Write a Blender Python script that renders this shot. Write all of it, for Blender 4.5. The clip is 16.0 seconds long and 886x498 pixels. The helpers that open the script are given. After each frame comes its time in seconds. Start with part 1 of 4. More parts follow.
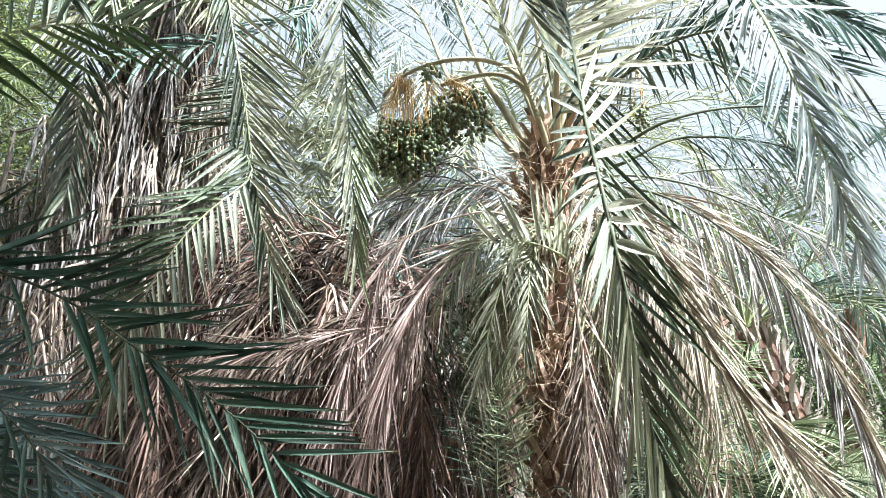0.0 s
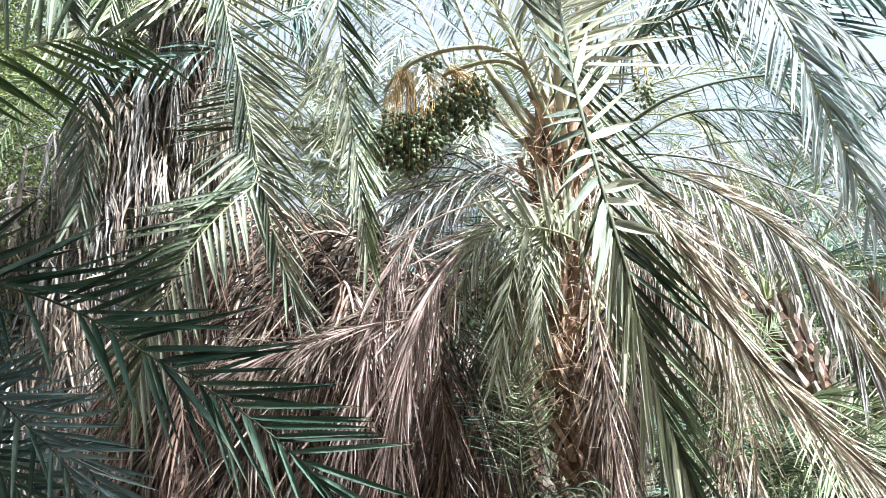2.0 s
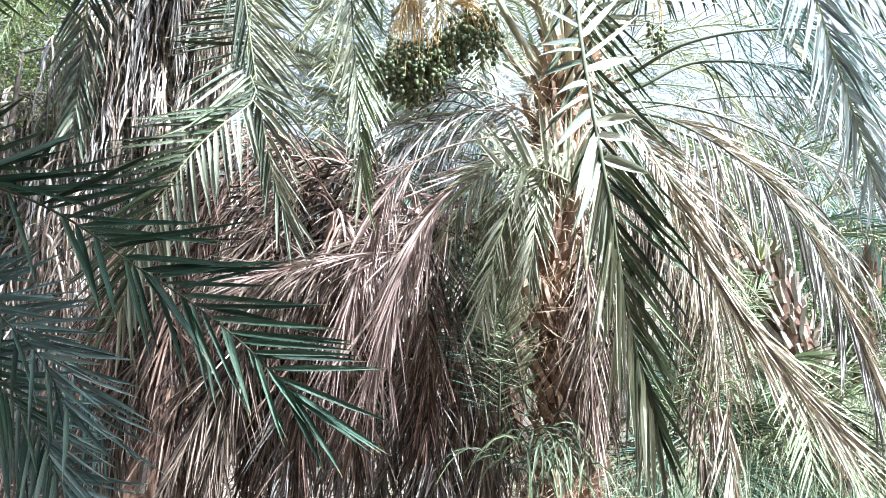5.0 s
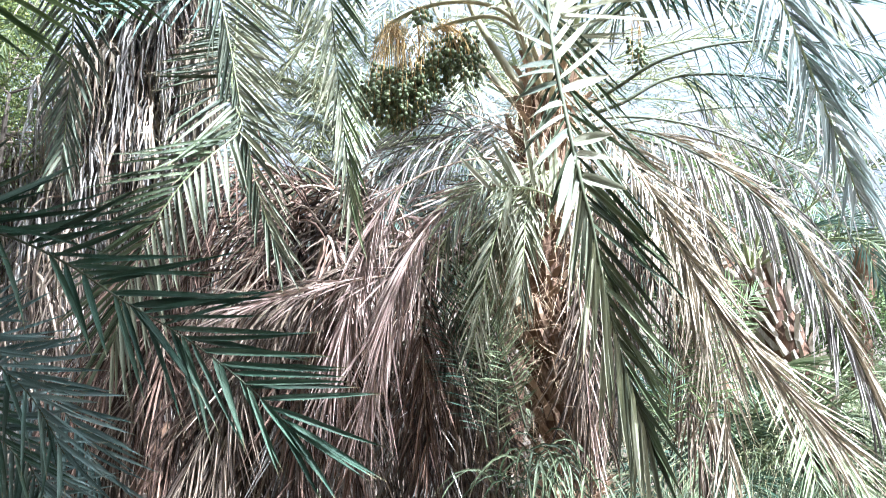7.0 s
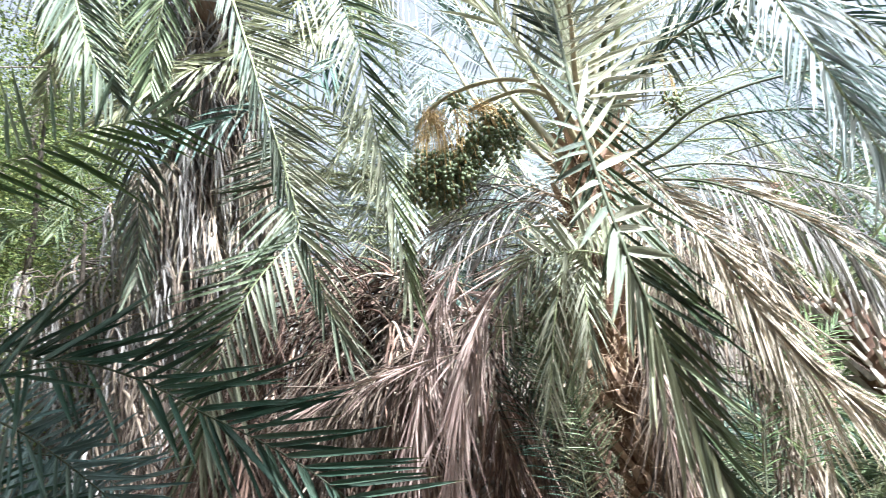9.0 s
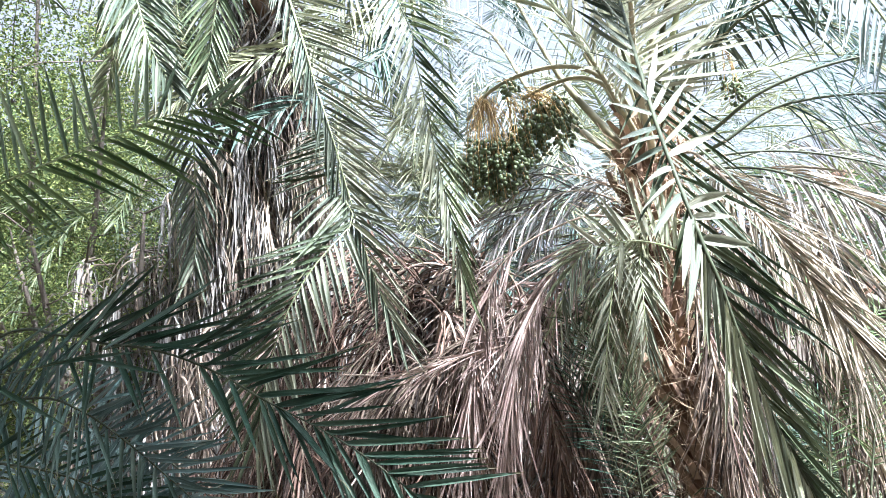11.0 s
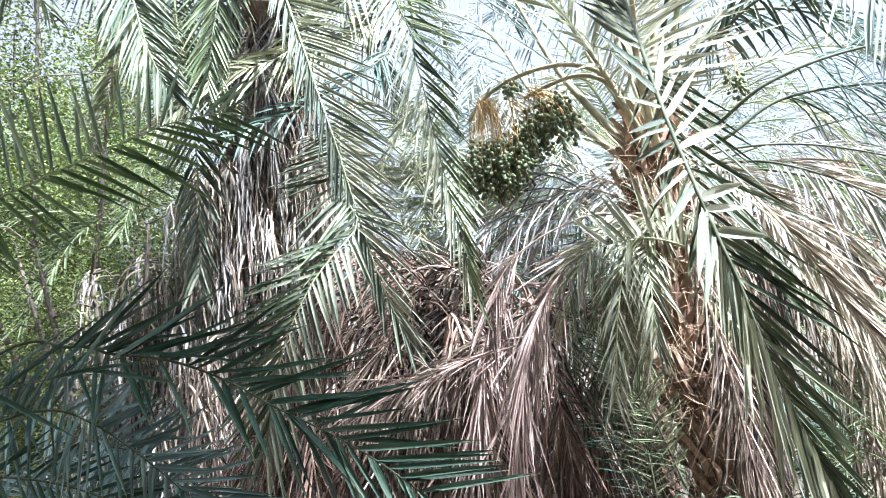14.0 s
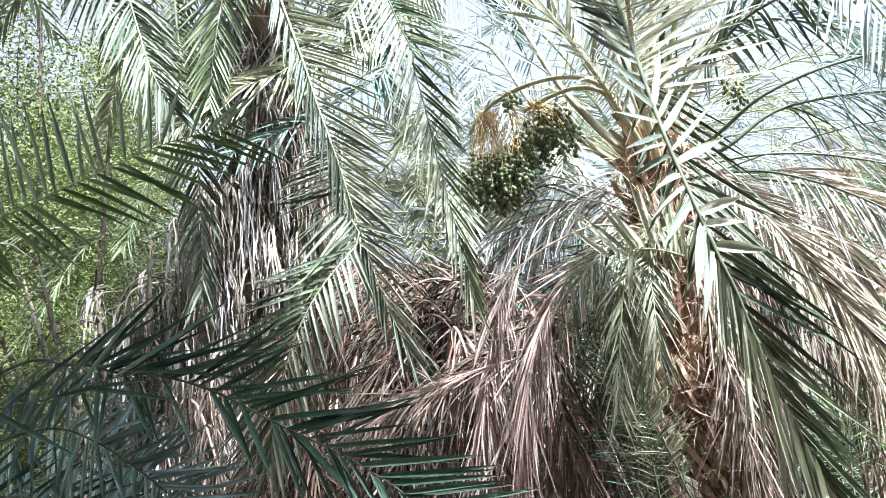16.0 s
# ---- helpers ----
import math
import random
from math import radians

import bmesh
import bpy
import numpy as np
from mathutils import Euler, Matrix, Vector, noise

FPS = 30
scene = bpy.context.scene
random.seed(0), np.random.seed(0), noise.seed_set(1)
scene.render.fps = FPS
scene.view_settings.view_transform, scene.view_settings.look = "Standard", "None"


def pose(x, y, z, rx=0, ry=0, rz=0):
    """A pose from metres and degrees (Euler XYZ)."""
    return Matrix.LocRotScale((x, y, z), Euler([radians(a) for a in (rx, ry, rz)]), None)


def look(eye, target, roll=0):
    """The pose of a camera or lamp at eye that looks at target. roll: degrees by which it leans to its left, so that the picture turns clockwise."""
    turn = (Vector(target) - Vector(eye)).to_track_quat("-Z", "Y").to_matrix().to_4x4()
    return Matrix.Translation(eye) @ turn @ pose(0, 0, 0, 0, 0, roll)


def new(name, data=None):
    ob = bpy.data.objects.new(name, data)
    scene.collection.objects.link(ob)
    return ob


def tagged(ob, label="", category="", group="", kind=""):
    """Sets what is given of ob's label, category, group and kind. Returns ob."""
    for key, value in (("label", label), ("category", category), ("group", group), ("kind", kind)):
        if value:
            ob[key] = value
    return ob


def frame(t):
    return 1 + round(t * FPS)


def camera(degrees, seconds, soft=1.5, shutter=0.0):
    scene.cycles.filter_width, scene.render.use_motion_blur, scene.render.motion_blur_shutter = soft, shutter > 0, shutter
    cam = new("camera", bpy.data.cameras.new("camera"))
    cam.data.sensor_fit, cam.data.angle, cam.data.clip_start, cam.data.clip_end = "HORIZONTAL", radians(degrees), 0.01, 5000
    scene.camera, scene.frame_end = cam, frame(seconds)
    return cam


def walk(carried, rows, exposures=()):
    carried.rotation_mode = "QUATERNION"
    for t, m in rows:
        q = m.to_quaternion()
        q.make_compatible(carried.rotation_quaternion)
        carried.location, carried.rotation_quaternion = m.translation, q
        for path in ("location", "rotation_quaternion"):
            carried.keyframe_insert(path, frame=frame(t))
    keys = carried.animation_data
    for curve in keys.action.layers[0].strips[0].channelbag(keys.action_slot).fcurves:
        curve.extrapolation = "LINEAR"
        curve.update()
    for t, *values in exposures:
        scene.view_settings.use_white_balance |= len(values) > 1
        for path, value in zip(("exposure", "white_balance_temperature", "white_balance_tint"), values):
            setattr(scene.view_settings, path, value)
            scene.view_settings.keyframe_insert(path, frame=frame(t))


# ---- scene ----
cam = camera(64.73, 16.0, 0.5, 0.4)
PATH = [
    (0, (-0.0000, 0.0000, 1.6000), (-0.0000, 1.9851, 1.8438), 3.50),
    (0.5, (-0.0019, -0.0008, 1.5979), (-0.0410, 1.9847, 1.8353), 2.13),
    (1, (0.0005, -0.0053, 1.6006), (-0.0489, 1.9822, 1.8177), 0.73),
    (1.5, (0.0111, 0.0005, 1.5999), (-0.0291, 1.9907, 1.7933), 1.03),
    (2, (0.0197, 0.0001, 1.6025), (-0.0263, 1.9880, 1.8172), 0.17),
    (2.5, (0.0240, -0.0016, 1.6056), (-0.0713, 1.9870, 1.7961), -1.13),
    (3, (0.0317, 0.0009, 1.6148), (0.0025, 1.9881, 1.8389), -1.49),
    (3.5, (0.0286, -0.0008, 1.6152), (-0.0538, 1.9870, 1.8196), -1.44),
    (4, (0.0350, 0.0128, 1.5983), (0.0004, 2.0121, 1.6384), 2.34),
    (4.2, (0.0329, 0.0157, 1.5931), (0.0048, 2.0150, 1.6388), 4.18),
    (6.3, (0.0523, 0.0033, 1.5849), (-0.0163, 2.0017, 1.6238), 3.49),
    (6.5, (0.0512, 0.0028, 1.5862), (-0.0041, 2.0011, 1.6499), 2.67),
    (7, (0.0499, 0.0051, 1.5895), (0.0282, 2.0023, 1.6945), 1.89),
    (7.5, (0.0503, -0.0092, 1.6031), (-0.0745, 1.9717, 1.8497), -2.12),
    (8, (0.0560, -0.0167, 1.6079), (-0.0633, 1.9596, 1.8910), -3.37),
    (8.5, (0.0645, -0.0203, 1.6096), (-0.0258, 1.9563, 1.9010), -3.84),
    (9, (0.0595, -0.0311, 1.6134), (-0.1294, 1.9366, 1.9175), -5.02),
    (9.5, (0.0507, -0.0248, 1.6116), (-0.2673, 1.9298, 1.8916), -5.06),
    (9.7, (0.0461, -0.0302, 1.6161), (-0.2891, 1.9221, 1.8921), -5.54),
    (11.8, (0.0334, -0.0137, 1.6095), (-0.2938, 1.9376, 1.9015), -2.89),
    (12, (0.0329, -0.0136, 1.6077), (-0.2984, 1.9374, 1.8976), -2.68),
    (12.5, (0.0325, -0.0132, 1.6066), (-0.2980, 1.9368, 1.9038), -2.89),
    (13, (0.0326, -0.0142, 1.6074), (-0.3026, 1.9331, 1.9164), -3.30),
    (13.5, (0.0291, -0.0153, 1.6114), (-0.3402, 1.9256, 1.9221), -4.84),
    (14, (0.0254, -0.0096, 1.6127), (-0.3053, 1.9402, 1.9107), -5.67),
    (14.5, (0.0220, 0.0127, 1.6103), (-0.2442, 1.9800, 1.8534), -5.77),
    (15, (0.0148, 0.0167, 1.6038), (-0.2384, 1.9877, 1.8302), -3.77),
    (15.5, (0.0219, 0.0005, 1.6112), (-0.2788, 1.9530, 1.9226), -5.10),
    (16, (0.0307, -0.0121, 1.6179), (-0.3037, 1.9318, 1.9487), -6.27),
]
EXPOSURE = [(0, 2.70, 5450, 12), (3, 2.73, 5400, 12), (4, 2.91, 5300, 13), (6.5, 3.04, 5200, 14), (7, 3.04, 5200, 14), (8, 2.73, 5300, 13), (9, 2.75, 5400, 13), (12, 2.87, 5250, 16), (14, 2.89, 5250, 15), (15, 2.95, 5300, 14), (16, 2.84, 5350, 14)]
walk(cam, [(t, look(eye, target, roll)) for t, eye, target, roll in PATH], EXPOSURE)

# ---- light: hazy afternoon sky, sun high over the grove ----
world = bpy.data.worlds.new("sky")
scene.world = world
world.use_nodes = True
SUN_ELEV, SUN_TURN = radians(55), radians(128)   # turn: clockwise from +y
sky = world.node_tree.nodes.new("ShaderNodeTexSky")
sky.sky_type, sky.sun_disc = "NISHITA", False
sky.sun_elevation, sky.sun_rotation = SUN_ELEV, SUN_TURN
sky.air_density, sky.dust_density = 1.0, 8.0
background = world.node_tree.nodes["Background"]
haze = world.node_tree.nodes.new("ShaderNodeHueSaturation")   # hazy, nearly white sky
haze.inputs["Saturation"].default_value = 0.06
world.node_tree.links.new(sky.outputs["Color"], haze.inputs["Color"])
world.node_tree.links.new(haze.outputs["Color"], background.inputs["Color"])
background.inputs["Strength"].default_value = 0.056
sun = new("sun", bpy.data.lights.new("sun", "SUN"))
sun.data.energy, sun.data.angle, sun.data.color = 5.0, radians(2.0), (1.0, 0.96, 0.9)
sun.matrix_world = look((8 * math.sin(SUN_TURN) * math.cos(SUN_ELEV), 8 * math.cos(SUN_TURN) * math.cos(SUN_ELEV), 8 * math.sin(SUN_ELEV)), (0, 0, 0))


# ---- materials ----
def material(name):
    m = bpy.data.materials.new(name)
    m.use_nodes = True
    return m, m.node_tree.nodes, m.node_tree.links, m.node_tree.nodes["Principled BSDF"]


def ramp(nodes, stops):
    r = nodes.new("ShaderNodeValToRGB")
    while len(r.color_ramp.elements) < len(stops):
        r.color_ramp.elements.new(0.5)
    for e, (at, c) in zip(r.color_ramp.elements, stops):
        e.position, e.color = at, (*c, 1)
    return r


def math_node(nodes, links, op, a, b):
    n = nodes.new("ShaderNodeMath")
    n.operation = op
    for socket, v in zip(n.inputs, (a, b)):
        if isinstance(v, (int, float)):
            socket.default_value = v
        else:
            links.new(v, socket)
    return n.outputs[0]


def leaf_material(name, stops, rough=0.45, see_through=0.25, tip=(0.3, 0.24, 0.12), tip_at=0.93, spots=0.3, spec=0.25):
    """Palm leaflet: tone differs from blade to blade, fine veins run along it, dust and dry flecks lie on it, the tip is dry."""
    m, nodes, links, bsdf = material(name)
    uv = nodes.new("ShaderNodeUVMap")
    split = nodes.new("ShaderNodeSeparateXYZ")
    links.new(uv.outputs[0], split.inputs[0])
    geo, info = nodes.new("ShaderNodeNewGeometry"), nodes.new("ShaderNodeObjectInfo")
    mixed = math_node(nodes, links, "FRACT", math_node(nodes, links, "ADD", geo.outputs["Random Per Island"], info.outputs["Random"]), 0)
    tone = ramp(nodes, stops)
    links.new(mixed, tone.inputs[0])
    # veins along the blade
    vein_place = nodes.new("ShaderNodeCombineXYZ")
    links.new(math_node(nodes, links, "MULTIPLY", split.outputs["X"], 9.0), vein_place.inputs[0])
    links.new(math_node(nodes, links, "MULTIPLY", split.outputs["Y"], 1.2), vein_place.inputs[1])
    links.new(math_node(nodes, links, "MULTIPLY", mixed, 40.0), vein_place.inputs[2])
    veins = nodes.new("ShaderNodeTexNoise")
    veins.inputs["Scale"].default_value, veins.inputs["Detail"].default_value = 1.6, 3
    links.new(vein_place.outputs[0], veins.inputs["Vector"])
    # dust and flecks in world size
    where = nodes.new("ShaderNodeTexCoord")
    dust = nodes.new("ShaderNodeTexNoise")
    dust.inputs["Scale"].default_value, dust.inputs["Detail"].default_value = 9.0, 5
    links.new(where.outputs["Object"], dust.inputs["Vector"])
    shade = ramp(nodes, [(0.25, (0.62, 0.62, 0.62)), (0.75, (1.35, 1.35, 1.3))])
    links.new(veins.outputs["Fac"], shade.inputs[0])
    mul = nodes.new("ShaderNodeMixRGB")
    mul.blend_type, mul.inputs[0].default_value = "MULTIPLY", 1.0
    links.new(tone.outputs[0], mul.inputs[1])
    links.new(shade.outputs[0], mul.inputs[2])
    dusty = nodes.new("ShaderNodeMixRGB")
    dust_ramp = ramp(nodes, [(0.45, (0, 0, 0)), (0.8, (spots, spots, spots))])
    links.new(dust.outputs["Fac"], dust_ramp.inputs[0])
    links.new(dust_ramp.outputs[0], dusty.inputs[0])
    links.new(mul.outputs[0], dusty.inputs[1])
    dusty.inputs[2].default_value = (0.36, 0.34, 0.27, 1)
    dry = nodes.new("ShaderNodeMixRGB")
    tip_ramp = ramp(nodes, [(tip_at - 0.06, (0, 0, 0)), (min(tip_at + 0.06, 1.0), (0.85, 0.85, 0.85))])
    links.new(split.outputs["Y"], tip_ramp.inputs[0])
    links.new(tip_ramp.outputs[0], dry.inputs[0])
    links.new(dusty.outputs[0], dry.inputs[1])
    dry.inputs[2].default_value = (*tip, 1)
    links.new(dry.outputs[0], bsdf.inputs["Base Color"])
    bsdf.inputs["Roughness"].default_value = rough
    bsdf.inputs["Specular IOR Level"].default_value = spec
    bump = nodes.new("ShaderNodeBump")
    bump.inputs["Strength"].default_value, bump.inputs["Distance"].default_value = 0.35, 0.004
    links.new(veins.outputs["Fac"], bump.inputs["Height"])
    links.new(bump.outputs[0], bsdf.inputs["Normal"])
    glow = nodes.new("ShaderNodeBsdfTranslucent")
    links.new(dry.outputs[0], glow.inputs["Color"])
    mix = nodes.new("ShaderNodeMixShader")
    mix.inputs[0].default_value = see_through
    links.new(bsdf.outputs[0], mix.inputs[1])
    links.new(glow.outputs[0], mix.inputs[2])
    links.new(mix.outputs[0], nodes["Material Output"].inputs["Surface"])
    return m


def rough_material(name, stops, scale=12.0, stretch=(1, 1, 1), rough=0.8, bump_height=0.01, bump_strength=0.6, per_piece=0.5, spec=0.3):
    """Bark, stalk, soil: noise at two scales, tinted a little from piece to piece."""
    m, nodes, links, bsdf = material(name)
    where, mapping = nodes.new("ShaderNodeTexCoord"), nodes.new("ShaderNodeMapping")
    mapping.inputs["Scale"].default_value = stretch
    links.new(where.outputs["Object"], mapping.inputs["Vector"])
    big, fine = nodes.new("ShaderNodeTexNoise"), nodes.new("ShaderNodeTexNoise")
    big.inputs["Scale"].default_value, big.inputs["Detail"].default_value = scale, 4
    fine.inputs["Scale"].default_value, fine.inputs["Detail"].default_value = scale * 7, 5
    for n in (big, fine):
        links.new(mapping.outputs[0], n.inputs["Vector"])
    both = math_node(nodes, links, "ADD", math_node(nodes, links, "MULTIPLY", big.outputs["Fac"], 0.6), math_node(nodes, links, "MULTIPLY", fine.outputs["Fac"], 0.4))
    info, geo = nodes.new("ShaderNodeObjectInfo"), nodes.new("ShaderNodeNewGeometry")
    piece = math_node(nodes, links, "FRACT", math_node(nodes, links, "ADD", info.outputs["Random"], geo.outputs["Random Per Island"]), 0)
    shifted = math_node(nodes, links, "ADD", both, math_node(nodes, links, "MULTIPLY", math_node(nodes, links, "SUBTRACT", piece, 0.5), 0.3 * per_piece))
    tone = ramp(nodes, stops)
    links.new(shifted, tone.inputs[0])
    links.new(tone.outputs[0], bsdf.inputs["Base Color"])
    bsdf.inputs["Roughness"].default_value = rough
    bsdf.inputs["Specular IOR Level"].default_value = spec
    bump = nodes.new("ShaderNodeBump")
    bump.inputs["Strength"].default_value, bump.inputs["Distance"].default_value = bump_strength, bump_height
    links.new(both, bump.inputs["Height"])
    links.new(bump.outputs[0], bsdf.inputs["Normal"])
    return m


GREEN = leaf_material("dusty_green_leaf", [(0.0, (0.055, 0.08, 0.034)), (0.5, (0.125, 0.16, 0.075)), (1.0, (0.24, 0.27, 0.145))], see_through=0.15, spots=0.13)
TEAL = leaf_material("bluish_green_leaf", [(0.0, (0.024, 0.05, 0.036)), (0.5, (0.06, 0.104, 0.076)), (1.0, (0.14, 0.19, 0.145))], rough=0.5, see_through=0.15, spots=0.13)
DARK = leaf_material("deep_green_leaf", [(0.0, (0.016, 0.038, 0.022)), (0.5, (0.034, 0.07, 0.042)), (1.0, (0.06, 0.1, 0.062))], rough=0.62, see_through=0.08, spec=0.25, spots=0.13)
OLIVE = leaf_material("olive_green_leaf", [(0.0, (0.105, 0.115, 0.058)), (0.5, (0.21, 0.22, 0.118)), (1.0, (0.38, 0.38, 0.225))], see_through=0.15)
# darker copy of the green leaf, with shade put into its colour
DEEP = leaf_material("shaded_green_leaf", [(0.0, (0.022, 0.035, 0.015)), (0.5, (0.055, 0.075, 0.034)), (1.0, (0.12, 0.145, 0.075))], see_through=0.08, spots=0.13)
# lighter copy of the teal leaf, with skylight put into its colour
BLUISH = leaf_material("skylit_teal_leaf", [(0.0, (0.05, 0.085, 0.072)), (0.5, (0.1, 0.15, 0.13)), (1.0, (0.19, 0.25, 0.22))], rough=0.5, see_through=0.12, spots=0.13)
MID = leaf_material("mid_green_leaf", [(0.0, (0.07, 0.11, 0.055)), (0.5, (0.15, 0.2, 0.11)), (1.0, (0.28, 0.33, 0.2))], see_through=0.15, spots=0.13)
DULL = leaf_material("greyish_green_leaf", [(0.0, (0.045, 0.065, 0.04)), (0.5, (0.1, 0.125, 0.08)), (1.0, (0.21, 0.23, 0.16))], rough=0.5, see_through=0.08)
# brighter copy of the olive leaf, with sunlight put into its colour
LIGHT = leaf_material("sunlit_olive_leaf", [(0.0, (0.2, 0.215, 0.13)), (0.5, (0.33, 0.33, 0.225)), (1.0, (0.48, 0.47, 0.35))], see_through=0.3)
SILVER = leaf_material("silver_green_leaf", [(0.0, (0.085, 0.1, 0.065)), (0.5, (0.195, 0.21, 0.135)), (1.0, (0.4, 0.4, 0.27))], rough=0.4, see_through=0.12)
# whitened and bluish: bloom of the bright sky is put into the colour
PALE = leaf_material("bloom_paled_leaf", [(0.0, (0.19, 0.235, 0.215)), (0.5, (0.33, 0.38, 0.355)), (1.0, (0.5, 0.53, 0.5))], rough=0.4, see_through=0.35)
FRESH = leaf_material("fresh_green_leaf", [(0.0, (0.05, 0.085, 0.025)), (0.5, (0.09, 0.14, 0.045)), (1.0, (0.17, 0.22, 0.08))], see_through=0.25, spots=0.13)
STRAW = leaf_material("straw_leaf", [(0.0, (0.17, 0.14, 0.098)), (0.5, (0.35, 0.295, 0.21)), (1.0, (0.56, 0.485, 0.37))], rough=0.7, see_through=0.1, tip=(0.4, 0.3, 0.18), spec=0.25)
BROWN = leaf_material("dead_brown_leaf", [(0.0, (0.03, 0.022, 0.017)), (0.5, (0.108, 0.08, 0.058)), (1.0, (0.36, 0.285, 0.21))], rough=0.75, see_through=0.05, tip=(0.2, 0.14, 0.1), spec=0.2, spots=0.13)
RUST = leaf_material("dead_red_brown_leaf", [(0.0, (0.026, 0.016, 0.012)), (0.5, (0.1, 0.064, 0.047)), (1.0, (0.3, 0.2, 0.145))], rough=0.75, see_through=0.05, tip=(0.2, 0.13, 0.09), spec=0.15, spots=0.08)
MAUVE = leaf_material("dry_pinkish_leaf", [(0.0, (0.2, 0.135, 0.11)), (0.5, (0.42, 0.31, 0.26)), (1.0, (0.63, 0.5, 0.43))], rough=0.7, see_through=0.08, tip=(0.25, 0.18, 0.14), spec=0.25)
GREY = leaf_material("weathered_grey_leaf", [(0.0, (0.085, 0.077, 0.068)), (0.5, (0.25, 0.23, 0.205)), (1.0, (0.5, 0.47, 0.42))], rough=0.8, see_through=0.06, tip=(0.2, 0.17, 0.14), spec=0.2)
STALK = rough_material("green_stalk", [(0.3, (0.16, 0.19, 0.08)), (0.7, (0.30, 0.32, 0.15))], 10, (1, 1, 1), 0.45, 0.002, 0.3, spec=0.5)
PETIOLE = rough_material("tan_petiole", [(0.3, (0.2, 0.185, 0.1)), (0.5, (0.32, 0.29, 0.17)), (0.7, (0.45, 0.4, 0.26))], 7, (1, 1, 1), 0.5, 0.003, 0.4, spec=0.4)
DRY_STALK = rough_material("dry_stalk", [(0.3, (0.27, 0.2, 0.14)), (0.7, (0.5, 0.4, 0.29))], 14, (1, 1, 1), 0.7, 0.002, 0.4)
DARK_STALK = rough_material("dark_stalk", [(0.3, (0.03, 0.035, 0.02)), (0.7, (0.09, 0.1, 0.055))], 10, (1, 1, 1), 0.6, 0.002, 0.3, spec=0.2)
BARK = rough_material("fibrous_palm_bark", [(0.3, (0.05, 0.03, 0.02)), (0.5, (0.13, 0.075, 0.045)), (0.75, (0.28, 0.18, 0.11))], 9, (1, 1, 0.35), 0.9, 0.02, 0.9)
BOOT = rough_material("old_leaf_base", [(0.3, (0.07, 0.043, 0.026)), (0.5, (0.2, 0.13, 0.08)), (0.75, (0.44, 0.32, 0.2))], 9, (1, 1, 0.3), 0.85, 0.01, 0.8, 1.0)
OLD_BOOT = rough_material("weathered_leaf_base", [(0.3, (0.15, 0.125, 0.095)), (0.5, (0.32, 0.275, 0.21)), (0.75, (0.5, 0.44, 0.35))], 9, (1, 1, 0.3), 0.9, 0.01, 0.8, 1.0)
FIBRE = rough_material("brown_fibre", [(0.3, (0.2, 0.13, 0.08)), (0.7, (0.56, 0.42, 0.26))], 20, (1, 1, 1), 0.9, 0.004, 0.4, 1.0)
STRAND = rough_material("orange_fruit_strand", [(0.3, (0.32, 0.2, 0.065)), (0.7, (0.5, 0.36, 0.15))], 20, (1, 1, 1), 0.5, 0.001, 0.2, 1.0)
DATE = rough_material("unripe_green_date", [(0.3, (0.06, 0.078, 0.028)), (0.5, (0.085, 0.11, 0.042)), (0.75, (0.165, 0.19, 0.082))], 30, (1, 1, 1), 0.42, 0.001, 0.2, 1.0, spec=0.5)
SOIL = rough_material("dry_leaf_strewn_soil", [(0.3, (0.035, 0.028, 0.02)), (0.5, (0.075, 0.06, 0.042)), (0.7, (0.09, 0.092, 0.048))], 1.4, (1, 1, 1), 0.95, 0.03, 0.8)
GRASS = leaf_material("grass_blade", [(0.0, (0.06, 0.085, 0.035)), (0.5, (0.11, 0.145, 0.065)), (1.0, (0.22, 0.24, 0.13))], rough=0.6, see_through=0.25, spec=0.3)
SHRUB = leaf_material("shrub_leaf", [(0.0, (0.055, 0.09, 0.022)), (0.5, (0.11, 0.155, 0.04)), (1.0, (0.25, 0.27, 0.075))], rough=0.5, see_through=0.4)
FOLIAGE = leaf_material("yellow_green_tree_leaf", [(0.0, (0.03, 0.05, 0.014)), (0.5, (0.075, 0.105, 0.028)), (1.0, (0.19, 0.205, 0.055))], rough=0.6, see_through=0.2, spots=0.1, spec=0.12)
TWIG = rough_material("twig_bark", [(0.3, (0.05, 0.04, 0.03)), (0.7, (0.14, 0.115, 0.085))], 20)

# ---- building helpers ----
UP = Vector((0, 0, 1))
rng = random.Random(7)


class Shape:
    """Vertices, faces and uv of one mesh."""

    def __init__(self):
        self.v, self.f, self.uv = [], [], []

    def mesh(self, name, mat, smooth=True):
        me = bpy.data.meshes.new(name)
        me.from_pydata(self.v, [], self.f)
        me.materials.append(mat)
        layer = me.uv_layers.new(name="UVMap")
        index = np.empty(len(me.loops), dtype=np.int32)
        me.loops.foreach_get("vertex_index", index)
        layer.data.foreach_set("uv", np.array(self.uv, dtype=np.float32)[index].ravel())
        if smooth:
            me.polygons.foreach_set("use_smooth", [True] * len(me.polygons))
        return me


def part(name, shape, mat, parent, label="", smooth=True, kind=""):
    ob = new(name, shape.mesh(name, mat, smooth))
    ob.parent = parent
    if parent.type == "EMPTY":
        ob.matrix_parent_inverse = Matrix.Translation(-parent.location)
    return tagged(ob, label, kind=kind)


def thing(name, at, label, category, group="", kind=""):
    ob = new(name)
    ob.location = at
    ob.empty_display_size = 0.1
    return tagged(ob, label, category, group, kind)


